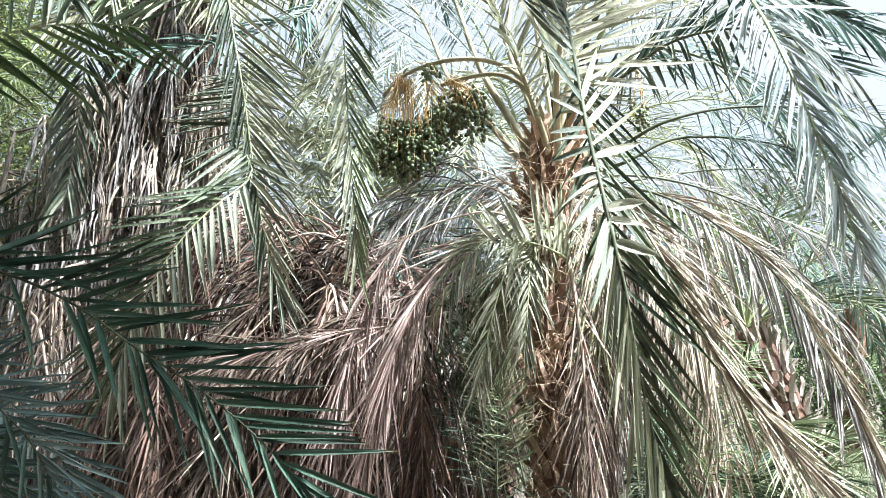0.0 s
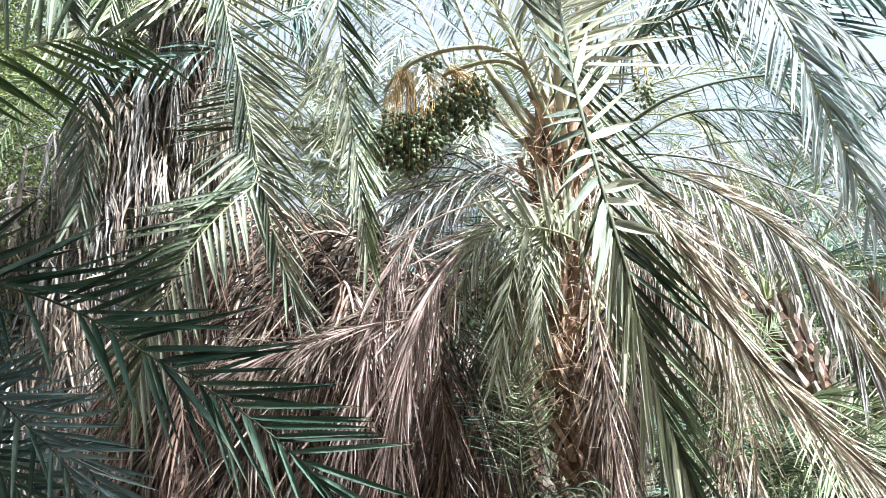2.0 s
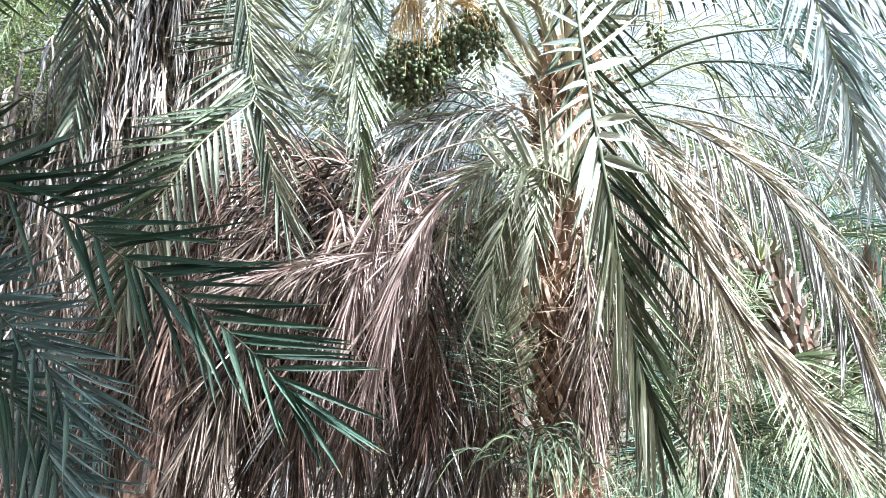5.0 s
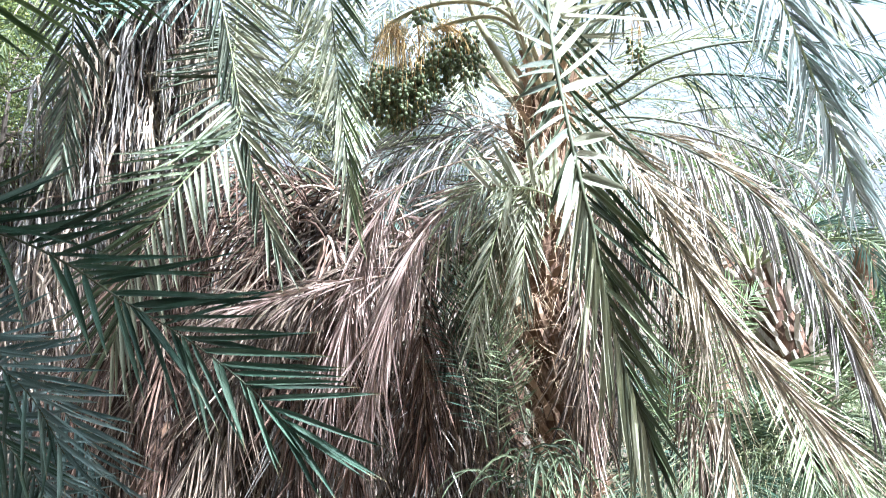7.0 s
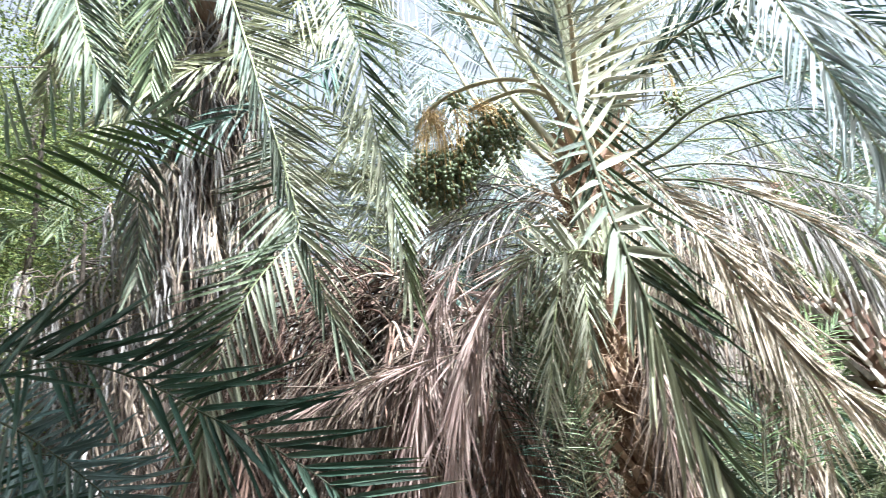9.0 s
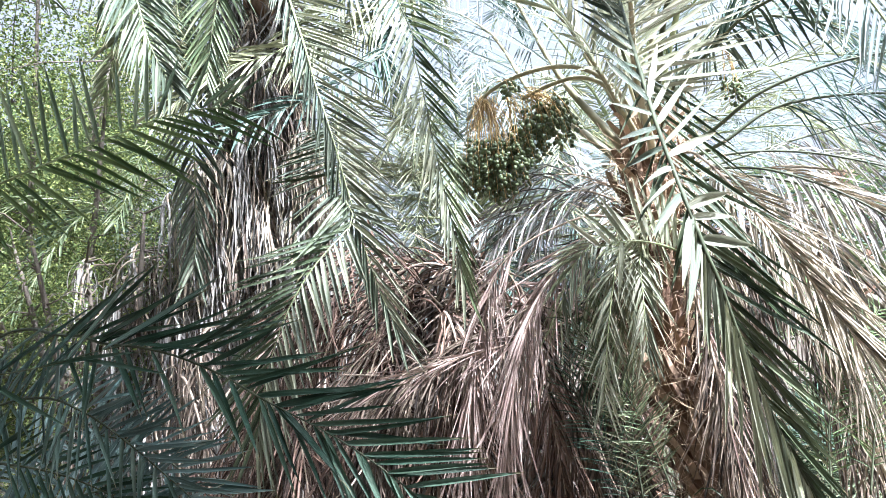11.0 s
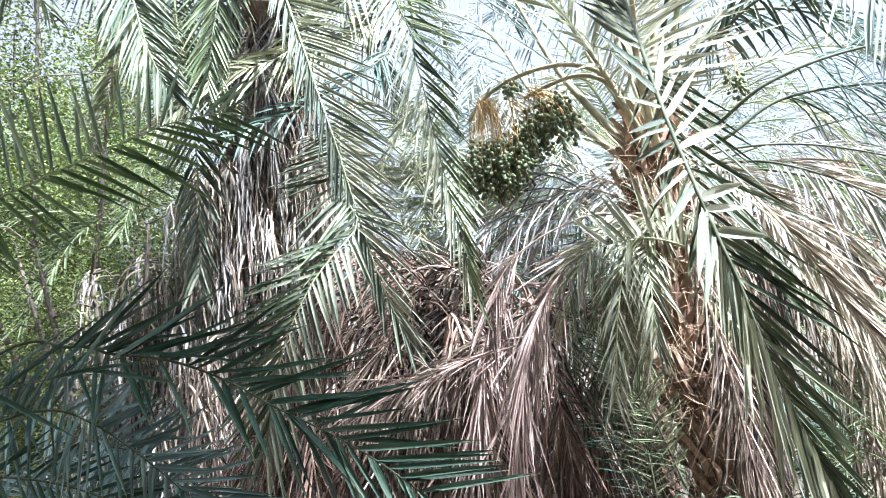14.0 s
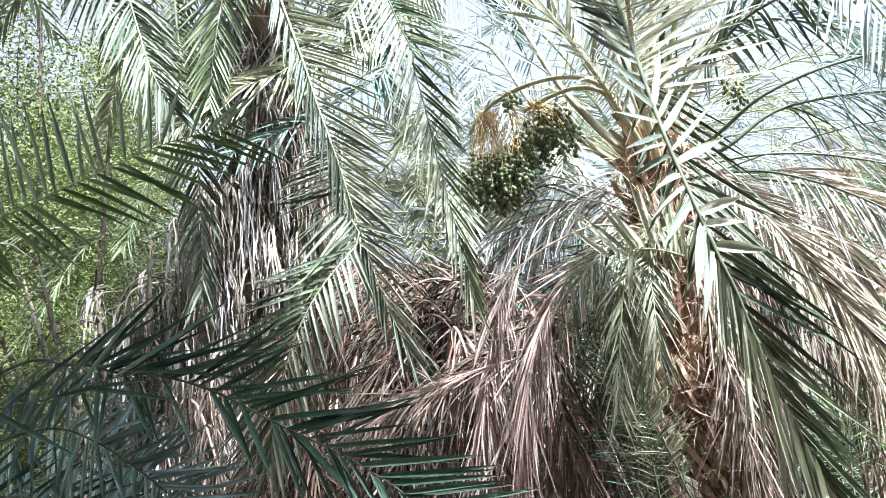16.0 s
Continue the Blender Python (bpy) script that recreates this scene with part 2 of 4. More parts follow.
def spline(points, n):
    """Catmull-Rom through the points: n + 1 places, evenly spread."""
    p = [Vector(q) for q in points]
    p = [p[0] * 2 - p[1]] + p + [p[-1] * 2 - p[-2]]
    fine = []
    for i in range(1, len(p) - 2):
        a, b, c, d = p[i - 1:i + 3]
        for k in range(16):
            t = k / 16
            fine.append(0.5 * (2 * b + (c - a) * t + (2 * a - 5 * b + 4 * c - d) * t * t + (3 * b - a - 3 * c + d) * t ** 3))
    fine.append(p[-2])
    far = [0.0]
    for a, b in zip(fine, fine[1:]):
        far.append(far[-1] + (b - a).length)
    out, j = [], 0
    for k in range(n + 1):
        want = far[-1] * k / n
        while j < len(far) - 2 and far[j + 1] < want:
            j += 1
        t = (want - far[j]) / max(far[j + 1] - far[j], 1e-9)
        out.append(fine[j].lerp(fine[j + 1], t))
    return out, far[-1]


def tube(shape, places, radii, sides=6, flat=1.0, cap=True):
    """A swept rod; radii at each place; flat squashes it across."""
    start = len(shape.v)
    side = None
    for i, p in enumerate(places):
        t = (places[min(i + 1, len(places) - 1)] - places[max(i - 1, 0)]).normalized()
        if side is None:
            side = t.cross(UP if abs(t.z) < 0.95 else Vector((1, 0, 0))).normalized()
        side = (side - t * side.dot(t)).normalized()
        over = t.cross(side)
        for k in range(sides):
            a = 2 * math.pi * k / sides
            shape.v.append(p + side * (math.cos(a) * radii[i]) + over * (math.sin(a) * radii[i] * flat))
            shape.uv.append((k / sides, i / max(len(places) - 1, 1)))
    for i in range(len(places) - 1):
        for k in range(sides):
            a, b = start + i * sides + k, start + i * sides + (k + 1) % sides
            shape.f.append((a, b, b + sides, a + sides))
    if cap:
        shape.f.append(tuple(start + k for k in reversed(range(sides))))
        shape.f.append(tuple(start + (len(places) - 1) * sides + k for k in range(sides)))


WIDTHS = ((0.0, 0.35), (0.12, 0.9), (0.35, 1.0), (0.62, 0.82), (0.85, 0.4), (1.0, 0.03))

FAR_WIDTHS = ((0.0, 0.45), (0.3, 1.0), (0.7, 0.7), (1.0, 0.03))


def blade(shape, p, way, face, length, width, droop, fold=0.35, curl=0.0, twist=0.0, widths=WIDTHS):
    """One folded leaflet from p along way; its upper side turns to face; droop bends it down with gravity."""
    start, at, d = len(shape.v), Vector(p), way.normalized()
    last = 0.0
    for n, (k, w) in enumerate(widths):
        step = (k - last) * length
        last = k
        bent = (d - UP * (droop * k) + face * (curl * k)).normalized()
        at = at + bent * step
        wide = bent.cross(face)
        if wide.length < 1e-3:
            wide = bent.cross(Vector((0.3, 0.9, 0.2)))
        wide.normalize()
        if twist:
            wide = Matrix.Rotation(twist * k, 3, bent) @ wide
        over = wide.cross(bent)
        half = width * w / 2
        shape.v += [at + wide * half + over * (fold * half), at - over * (fold * half * 0.6), at - wide * half + over * (fold * half)]
        shape.uv += [(0.0, k), (0.5, k), (1.0, k)]
    for n in range(len(widths) - 1):
        a = start + 3 * n
        shape.f += [(a, a + 1, a + 4, a + 3), (a + 1, a + 2, a + 5, a + 4)]


def frond(parent, points, face, length, width=0.022, pairs=45, sweep=(62, 28), vee=25, droop=0.4, bare=0.12, mat=GREEN, stalk=STALK, thick=0.011,
          split=False, jitter=1.0, sides=(1.0, 1.0), curl=0.0, missing=0.0, seed=0, name="frond", label="", tip_length=0.55, fold=0.8, spin=0.35, drops=None, gaps=None, vees=None, profile=None, starts=(0, 0), broad=((0, 1), (1, 1)), widths=WIDTHS):
    """A feather frond: the midrib runs through the points from base to tip; leaflets stand in two rows, their upper side towards face.
    sides: length of the two rows; vee: degrees by which the rows rise towards face; drops: droop of each row."""
    r = random.Random(seed * 977 + 13)
    steps = max(24, pairs)
    line, run = spline(points, steps)
    face = Vector(face).normalized()
    rib = Shape()
    tube(rib, line, [max(thick * (1.15 - k / steps) , 0.0016) for k in range(steps + 1)], 6, 0.75)
    holder = part(name, rib, stalk, parent, label)
    joined = Shape()
    for side in (0, 1):
        sign = 1 if side == 0 else -1
        fall = drops[side] if drops else droop
        for i in range(pairs):
            if r.random() < (gaps[side] if gaps else missing):
                continue
            s = bare + (1 - bare) * (i + 0.5 * side + r.uniform(-0.3, 0.3) * jitter) / pairs
            s = min(max(s, 0), 0.999)
            j = min(int(s * steps), steps - 1)
            p = line[j].lerp(line[j + 1], s * steps - j)
            t = (line[min(j + 2, steps)] - line[max(j - 1, 0)]).normalized()
            across = t.cross(face)
            if across.length < 0.05:
                across = t.cross(UP)
            across.normalize()
            over = across.cross(t)
            u = (s - bare) / (1 - bare)
            grow = (0.55 + 0.45 * min(u / 0.2, 1)) * (1 - (1 - tip_length) * max(0, (u - 0.45) / 0.55) ** 1.3)
            if u < starts[side]:
                continue
            if profile:
                grow = float(np.interp(u, [q[0] for q in profile], [q[1] for q in profile]))
            lean = sweep[0] + (sweep[1] - sweep[0]) * u if len(sweep) == 2 else float(np.interp(u, (0, 0.8, 1), sweep))
            a = radians(lean + r.gauss(0, 4) * jitter)
            lift = vees[side][0] + (vees[side][1] - vees[side][0]) * u if vees else vee
            v = radians(lift + r.gauss(0, 8) * jitter)
            way = t * math.cos(a) + (across * (sign * math.cos(v)) + over * math.sin(v)) * math.sin(a)
            turned = (over + across * r.gauss(0, spin) + t * r.gauss(0, 0.15)).normalized()
            shape = Shape() if split else joined
            blade(shape, p, way, turned, length * grow * sides[side] * r.uniform(0.88, 1.08), width * float(np.interp(u, [q[0] for q in broad], [q[1] for q in broad])) * r.uniform(0.8, 1.15), fall * r.uniform(max(1 - 0.35 * jitter, 0.1), 1 + 0.35 * jitter), fold * r.uniform(0.6, 1.3), curl + r.gauss(0, 0.12) * jitter, r.gauss(0, 0.5) * jitter, widths)
            if split:
                part("leaflet", shape, mat, holder)
    if not split:
        part("foliage", joined, mat, holder, kind="stuff")
    return holder


def feather(parent, points, face, rows, length, width, pairs, mats, stalk, thick, bare=0.1, seed=0, label="", split=True, jitter=1.0, gaps=(0, 0), fold=0.7, spin=0.25, curl=0.05, name="frond", start=(0, 0), taper=1.0):
    """A feather frond whose two rows differ. rows: for each side lines of (along the leafy part, degrees off the midrib, degrees raised towards face,
    share of length, share of width, droop)."""
    r = random.Random(seed * 613 + 5)
    steps = max(36, pairs)
    line, run = spline(points, steps)
    face = Vector(face).normalized()
    rib = Shape()
    tube(rib, line, [max(thick * (1.1 - taper * k / steps), 0.0016) for k in range(steps + 1)], 6, 0.8)
    holder = part(name, rib, stalk, parent, label)
    for side in (0, 1):
        sign = 1 if side == 0 else -1
        table = np.array(rows[side], dtype=float)
        joined = Shape()
        for i in range(pairs):
            if r.random() < gaps[side]:
                continue
            u = min(max((i + 0.5 * side + r.uniform(-0.3, 0.3) * jitter) / pairs, 0), 0.999)
            if u < start[side]:
                continue
            s = bare + (1 - bare) * u
            j = min(int(s * steps), steps - 1)
            p = line[j].lerp(line[j + 1], s * steps - j)
            t = (line[min(j + 2, steps)] - line[max(j - 1, 0)]).normalized()
            across = t.cross(face).normalized()
            over = across.cross(t)
            lean, lift, grow, broad, fall = (float(np.interp(u, table[:, 0], table[:, c])) for c in range(1, 6))
            a, v = radians(lean + r.gauss(0, 4) * jitter), radians(lift + r.gauss(0, 7) * jitter)
            way = t * math.cos(a) + (across * (sign * math.cos(v)) + over * math.sin(v)) * math.sin(a)
            turned = (over + across * r.gauss(0, spin) + t * r.gauss(0, 0.12)).normalized()
            shape = Shape() if split else joined
            blade(shape, p, way, turned, length * grow * r.uniform(0.86, 1.08), width * broad * r.uniform(0.8, 1.15), fall * r.uniform(0.6, 1.4), fold * r.uniform(0.5, 1.3), curl + r.gauss(0, 0.1) * jitter, r.gauss(0, 0.35) * jitter)
            if split:
                part("leaflet", shape, mats[side], holder)
        if not split:
            part("foliage", joined, mats[side], holder, kind="stuff")
    return holder


# ---- ground ----
def build_ground():
    s = Shape()
    rings = [0, 0.6, 1.2, 2, 3, 4, 5, 6.5, 8, 10, 13, 17, 24, 40, 80, 200, 800]
    for i, d in enumerate(rings):
        for k in range(48):
            a = 2 * math.pi * k / 48
            x, y = d * math.cos(a), 3 + d * math.sin(a)
            z = 0.06 * noise.noise(Vector((x * 0.7, y * 0.7, 0))) if d < 40 else 0
            s.v.append(Vector((x, y, z)))
            s.uv.append((x, y))
    for i in range(len(rings) - 1):
        for k in range(48):
            a, b = i * 48 + k, i * 48 + (k + 1) % 48
            s.f.append((a, b, b + 48, a + 48))
    ob = new("ground", s.mesh("ground", SOIL))
    tagged(ob, "dry soil strewn with dead palm leaves and grass", "ground", kind="structure")


build_ground()


def trunk(parent, line, radius, boots=90, seed=1, top=1.15, loose=60, clad=None):
    """A palm trunk clad in old cut leaf bases, with fibre between them."""
    r = random.Random(seed)
    places, run = spline(line, 40)
    core = Shape()
    tube(core, places, [radius * (0.82 + 0.12 * math.sin(i * 1.3) * 0.4 + (top - 1) * i / 40) for i in range(41)], 14)
    body = part("trunk", core, BARK, parent)
    for i in range(boots):
        u = (i + 0.5) / boots
        j = min(int(u * 40), 39)
        p = places[j].lerp(places[j + 1], u * 40 - j)
        t = (places[j + 1] - places[j]).normalized()
        a = i * 2.39996 + r.uniform(-0.15, 0.15)
        out = (Vector((math.cos(a), math.sin(a), 0)) - t * t.dot(Vector((math.cos(a), math.sin(a), 0)))).normalized()
        across = t.cross(out)
        long, wide = radius * r.uniform(0.7, 1.6), radius * r.uniform(0.2, 0.5)
        across = (across + t * r.gauss(0, 0.25)).normalized()
        s = Shape()
        q = p + out * radius * (0.72 + (top - 1) * u)
        for k, (w, lift, thickness) in enumerate(((1.0, 0.0, 0.12), (0.85, 0.10, 0.16), (0.62, 0.26, 0.15), (0.45, 0.42, 0.1))):
            c = q + t * (long * k / 3 * 0.9) + out * radius * (lift * r.uniform(0.5, 1.9) + 0.1)
            for dx, dz in ((-1, 0), (0, 0.6), (1, 0), (0, -0.6)):
                s.v.append(c + across * (dx * wide * w / 2) + out * (dz * radius * thickness * 1.3 - abs(dx) * 0.05 * radius))
                s.uv.append((dx, k))
        for k in range(3):
            for e in range(4):
                b, c = 4 * k + e, 4 * k + (e + 1) % 4
                s.f.append((b, c, c + 4, b + 4))
        s.f += [(3, 2, 1, 0), (12, 13, 14, 15)]
        part("leaf_base", s, clad or BOOT, body, smooth=False)
    if loose:
        s = Shape()
        for _ in range(loose):
            u = r.random()
            j = min(int(u * 40), 39)
            a = r.uniform(0, 6.28)
            out = Vector((math.cos(a), math.sin(a), 0))
            p = places[j] + out * radius * r.uniform(0.9, 1.15)
            q = p + out * r.uniform(0.0, 0.06) + Vector((r.gauss(0, 0.09), r.gauss(0, 0.09), r.uniform(-0.2, 0.16)))
            tube(s, [p, p.lerp(q, 0.5) + out * 0.03, q], [0.0011, 0.0009, 0.0005], 3)
        part("fibre", s, FIBRE, body, kind="stuff")
    return body


def palm(name_at, label):
    return thing("date_palm", name_at, label, "palm tree", "date palms of the grove")


TOWARD = (-0.05, -1.0, 0.25)     # leaf face turned to the path the camera takes


# ---- the fruiting palm in the middle ----
main = palm((0.52, 2.75, 0.0), "tall date palm with a dry skirt and a hanging fruit bunch")
MAIN_LINE = [(0.52, 2.75, -0.1)] + [(0.538, 2.850, 1.039), (0.402, 2.780, 1.608), (0.398, 2.686, 2.045), (0.416, 2.645, 2.374)]
trunk(main, MAIN_LINE, 0.128, 260, 3, 0.75, 2600)

# frond that arches out over the viewer and hangs; sunlit row coloured pale, unlit row dull
feather(main, [(0.391, 2.490, 2.329), (0.228, 1.888, 2.631), (0.200, 1.441, 2.420), (0.170, 1.000, 2.059), (0.169, 0.850, 1.877), (0.178, 0.780, 1.769), (0.184, 0.765, 1.731), (0.191, 0.765, 1.700)], (0.02, -0.97, 0.25), (
            ((0, 110, 25, 1.0, 0.8, 0.0), (0.6, 140, 20, 0.9, 0.8, 0.0), (0.74, 138, 15, 0.8, 0.9, 0.0), (0.80, 95, 10, 0.45, 0.9, 0.2), (0.86, 66, 5, 0.5, 1.1, 0.25), (0.93, 50, 5, 0.55, 1.1, 0.25), (0.97, 30, 5, 0.8, 1.1, 0.15), (1, 24, 5, 0.85, 1.0, 0.1)),
            ((0, 95, 25, 1.4, 0.8, 0.0), (0.6, 88, 25, 1.6, 0.85, 0.1), (0.72, 82, 15, 1.5, 0.9, 0.1), (0.74, 160, 10, 0.9, 0.9, 0.0), (0.80, 148, 8, 0.85, 1.0, 0.0), (0.86, 124, 5, 0.6, 1.1, 0.0), (0.89, 94, 5, 0.6, 1.3, 0.1), (0.93, 88, 5, 0.42, 1.35, 0.15), (0.97, 92, 5, 0.34, 1.3, 0.2), (1, 60, 5, 0.5, 1.2, 0.25))),
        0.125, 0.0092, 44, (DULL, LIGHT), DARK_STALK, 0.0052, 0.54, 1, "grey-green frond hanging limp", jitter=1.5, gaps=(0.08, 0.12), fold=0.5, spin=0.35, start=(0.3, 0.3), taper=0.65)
# beyond its knot the leaflets hang close together; lit row silver, shaded row coloured dark
feather(main, [(0.184, 0.765, 1.731), (0.191, 0.765, 1.700), (0.204, 0.775, 1.664), (0.218, 0.790, 1.615), (0.239, 0.820, 1.558), (0.266, 0.850, 1.491), (0.305, 0.890, 1.406)], (0.02, -0.97, 0.25), (
            ((0, 24, 5, 0.55, 1.0, 0.1), (0.15, 20, 8, 0.8, 1.0, 0.1), (0.35, 15, 10, 1.0, 1.0, 0.15), (1, 10, 5, 1.0, 0.9, 0.1)),
            ((0, 58, -8, 0.75, 1.0, 0.3), (0.1, 40, -8, 0.9, 1.0, 0.15), (0.3, 26, -5, 1.05, 1.0, 0.08), (1, 10, 0, 0.8, 0.9, 0.05))),
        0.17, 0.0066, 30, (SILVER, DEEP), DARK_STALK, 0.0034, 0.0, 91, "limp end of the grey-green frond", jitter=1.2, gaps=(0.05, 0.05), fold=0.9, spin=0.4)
# inner leaflets hanging outward behind the pale ones, shade put into their dark colour
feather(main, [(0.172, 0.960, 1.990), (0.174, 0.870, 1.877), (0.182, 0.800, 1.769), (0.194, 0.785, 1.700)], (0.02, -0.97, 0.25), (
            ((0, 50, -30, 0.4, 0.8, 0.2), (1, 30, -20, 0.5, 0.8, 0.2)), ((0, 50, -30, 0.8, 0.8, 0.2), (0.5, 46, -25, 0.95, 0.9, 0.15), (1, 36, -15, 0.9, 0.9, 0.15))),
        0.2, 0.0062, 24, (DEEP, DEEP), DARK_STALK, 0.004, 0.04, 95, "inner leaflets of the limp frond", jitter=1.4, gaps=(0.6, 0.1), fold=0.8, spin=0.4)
# bright dry frond at the side
feather(main, [(0.435, 2.515, 2.126), (0.470, 2.200, 2.170), (0.551, 1.850, 1.893), (0.617, 1.750, 1.712), (0.677, 1.700, 1.577), (0.751, 1.680, 1.483), (0.839, 1.670, 1.386), (0.957, 1.670, 1.271)], TOWARD, (
            ((0, 24, 5, 0.8, 0.9, 0.5), (0.4, 17, 5, 1.0, 1.0, 0.6), (1, 9, 5, 0.8, 0.9, 0.3)), ((0, 26, 5, 0.7, 0.9, 0.2), (0.5, 12, 5, 0.9, 1.0, 0.1), (1, 7, 5, 0.7, 0.9, 0.1))),
        0.3, 0.0062, 96, (STRAW, STRAW), DRY_STALK, 0.006, 0.3, 2, "pale straw-coloured dead frond", jitter=1.3, spin=0.8)
# dead flat midrib hanging before the trunk
feather(main, [(0.428, 2.520, 2.060), (0.430, 2.450, 1.950), (0.459, 2.380, 1.767), (0.485, 2.360, 1.578), (0.516, 2.380, 1.355), (0.550, 2.400, 1.061)], TOWARD, (
            ((0, 20, 5, 0.7, 0.9, 0.5), (1, 8, 5, 1.0, 0.9, 0.5)), ((0, 24, 5, 0.7, 0.9, 0.5), (1, 9, 5, 1.1, 0.9, 0.5))),
        0.3, 0.0065, 18, (BROWN, MAUVE), DRY_STALK, 0.010, 0.25, 92, "dead flat frond hanging before the trunk", jitter=1.6, spin=0.8, split=False)
# dead fronds arching down
DEAD_ROWS = (((0, 12, 5, 0.6, 0.8, 0.3), (0.3, 10, 8, 0.95, 1.0, 0.9), (1, 7, 5, 1.0, 0.9, 0.8)), ((0, 34, 5, 0.5, 0.8, 1.2), (0.3, 24, 8, 0.9, 1.0, 1.6), (1, 12, 5, 0.9, 0.9, 1.2)))
feather(main, [(0.389, 2.652, 1.985), (0.290, 2.560, 2.040), (0.190, 2.500, 2.014), (0.110, 2.460, 1.951), (0.015, 2.440, 1.853), (-0.075, 2.430, 1.718), (-0.159, 2.440, 1.499), (-0.209, 2.460, 1.226)], TOWARD, DEAD_ROWS,
        0.40, 0.0076, 60, (MAUVE, MAUVE), DRY_STALK, 0.006, 0.28, 3, "pinkish brown dead frond", jitter=2.0, spin=1.0, curl=0.1)
feather(main, [(0.379, 2.654, 1.993), (0.193, 2.550, 2.060), (0.027, 2.520, 2.025), (-0.113, 2.500, 1.954), (-0.198, 2.490, 1.865), (-0.257, 2.500, 1.690), (-0.322, 2.520, 1.446), (-0.369, 2.540, 1.244)], TOWARD, DEAD_ROWS,
        0.36, 0.0076, 56, (MAUVE, MAUVE), DRY_STALK, 0.006, 0.42, 4, "pinkish brown dead frond", jitter=2.0, spin=1.0, curl=0.1)
feather(main, [(0.250, 2.640, 1.760), (0.050, 2.540, 1.690), (-0.152, 2.500, 1.626), (-0.347, 2.480, 1.584), (-0.540, 2.470, 1.533), (-0.674, 2.470, 1.490)], TOWARD, (
            ((0, 14, 5, 0.7, 0.8, 0.2), (1, 5, 5, 0.8, 0.9, 0.15)), ((0, 16, 5, 0.7, 0.8, 0.5), (1, 6, 5, 0.8, 0.9, 0.2))),
        0.30, 0.0075, 22, (MAUVE, MAUVE), DRY_STALK, 0.006, 0.35, 94, "pinkish brown dead frond stretched sideways", jitter=1.6, spin=0.9, split=False)
frond(main, [(0.267, 2.788, 1.870), (-0.043, 2.719, 1.778), (-0.333, 2.656, 1.628), (-0.565, 2.588, 1.530), (-0.758, 2.553, 1.482)], TOWARD, 0.4, 0.0075, 60, (35, 16), 0, 2.5, 0.3, BROWN, DRY_STALK, 0.006, False, 2.6, seed=5, label="brown dead frond")
# short leaf at the trunk, its sunlit paleness put into the colour
frond(main, [(0.476, 2.465, 1.873), (0.364, 2.340, 1.908), (0.261, 2.282, 1.921), (0.154, 2.260, 1.904)], (-0.1, -1, 0.3), 0.25, 0.017, 15, (85, 55), 10, 0.1, 0.1, LIGHT, STALK, 0.006, True, 1.0, seed=6, gaps=(0.0, 0.9), label="short yellow-green sucker frond")
# dry crown fronds reaching over

main_arcs = (
    ([(0.379, 2.683, 2.066), (0.154, 2.708, 2.192), (-0.045, 2.753, 2.155), (-0.218, 2.769, 2.020)], GREY, 0.3, 7),
    ([(0.388, 2.757, 2.125), (0.133, 2.817, 2.286), (-0.076, 2.900, 2.268), (-0.313, 3.001, 2.101)], GREY, 0.3, 8),
    ([(0.398, 2.833, 2.163), (0.217, 2.979, 2.279), (0.029, 3.152, 2.187), (-0.117, 3.256, 1.995)], GREY, 0.3, 9),
    ([(0.395, 2.770, 2.012), (0.203, 2.932, 2.011), (-0.004, 3.029, 1.875), (-0.143, 3.134, 1.673)], BROWN, 0.35, 10),
    ([(0.420, 2.776, 1.969), (0.273, 2.799, 1.780), (0.165, 2.880, 1.778), (0.030, 2.968, 1.715)], BROWN, 0.3, 11),
)
for line, mat, length, k in main_arcs:
    frond(main, line, TOWARD, length, 0.007, 50, (45, 20), 10, 1.2, 0.2, mat, DRY_STALK, 0.005, False, 1.8, seed=k, missing=0.6, label="dry grey-brown frond")
# living fronds rising from the crown
rising = (
    ([(0.415, 2.667, 2.199), (0.235, 2.637, 2.440), (0.095, 2.764, 2.723), (-0.087, 2.943, 3.232), (-0.364, 3.118, 3.773)], 12),
    ([(0.425, 2.664, 2.222), (0.318, 2.707, 2.526), (0.226, 2.834, 2.810), (0.087, 3.008, 3.361), (-0.075, 3.177, 3.953)], 13),
    ([(0.400, 2.660, 2.169), (0.198, 2.850, 2.456), (-0.004, 3.000, 2.708), (-0.187, 3.250, 3.140), (-0.541, 3.625, 3.582)], 14),
    ([(0.417, 2.648, 2.353), (0.381, 2.523, 2.711), (0.355, 2.396, 3.088), (0.371, 2.346, 3.501)], 15),
    ([(0.428, 2.648, 2.353), (0.482, 2.673, 2.806), (0.567, 2.706, 3.192), (0.700, 2.728, 3.671)], 16),
    ([(0.423, 2.687, 2.364), (0.332, 2.748, 2.853), (0.287, 2.934, 3.304), (0.144, 3.168, 4.022)], 17),
    ([(0.455, 2.658, 2.267), (0.670, 2.771, 2.665), (0.959, 3.042, 3.080), (1.379, 3.309, 3.530)], 18),
)
rising += (
    ([(0.420, 2.580, 2.247), (0.319, 2.079, 2.388), (0.282, 1.748, 2.464), (0.257, 1.568, 2.619), (0.220, 1.469, 2.762)], 28),
    ([(0.424, 2.661, 2.244), (0.225, 2.304, 2.526), (0.068, 2.121, 2.707), (-0.105, 2.100, 2.877)], 30),
)
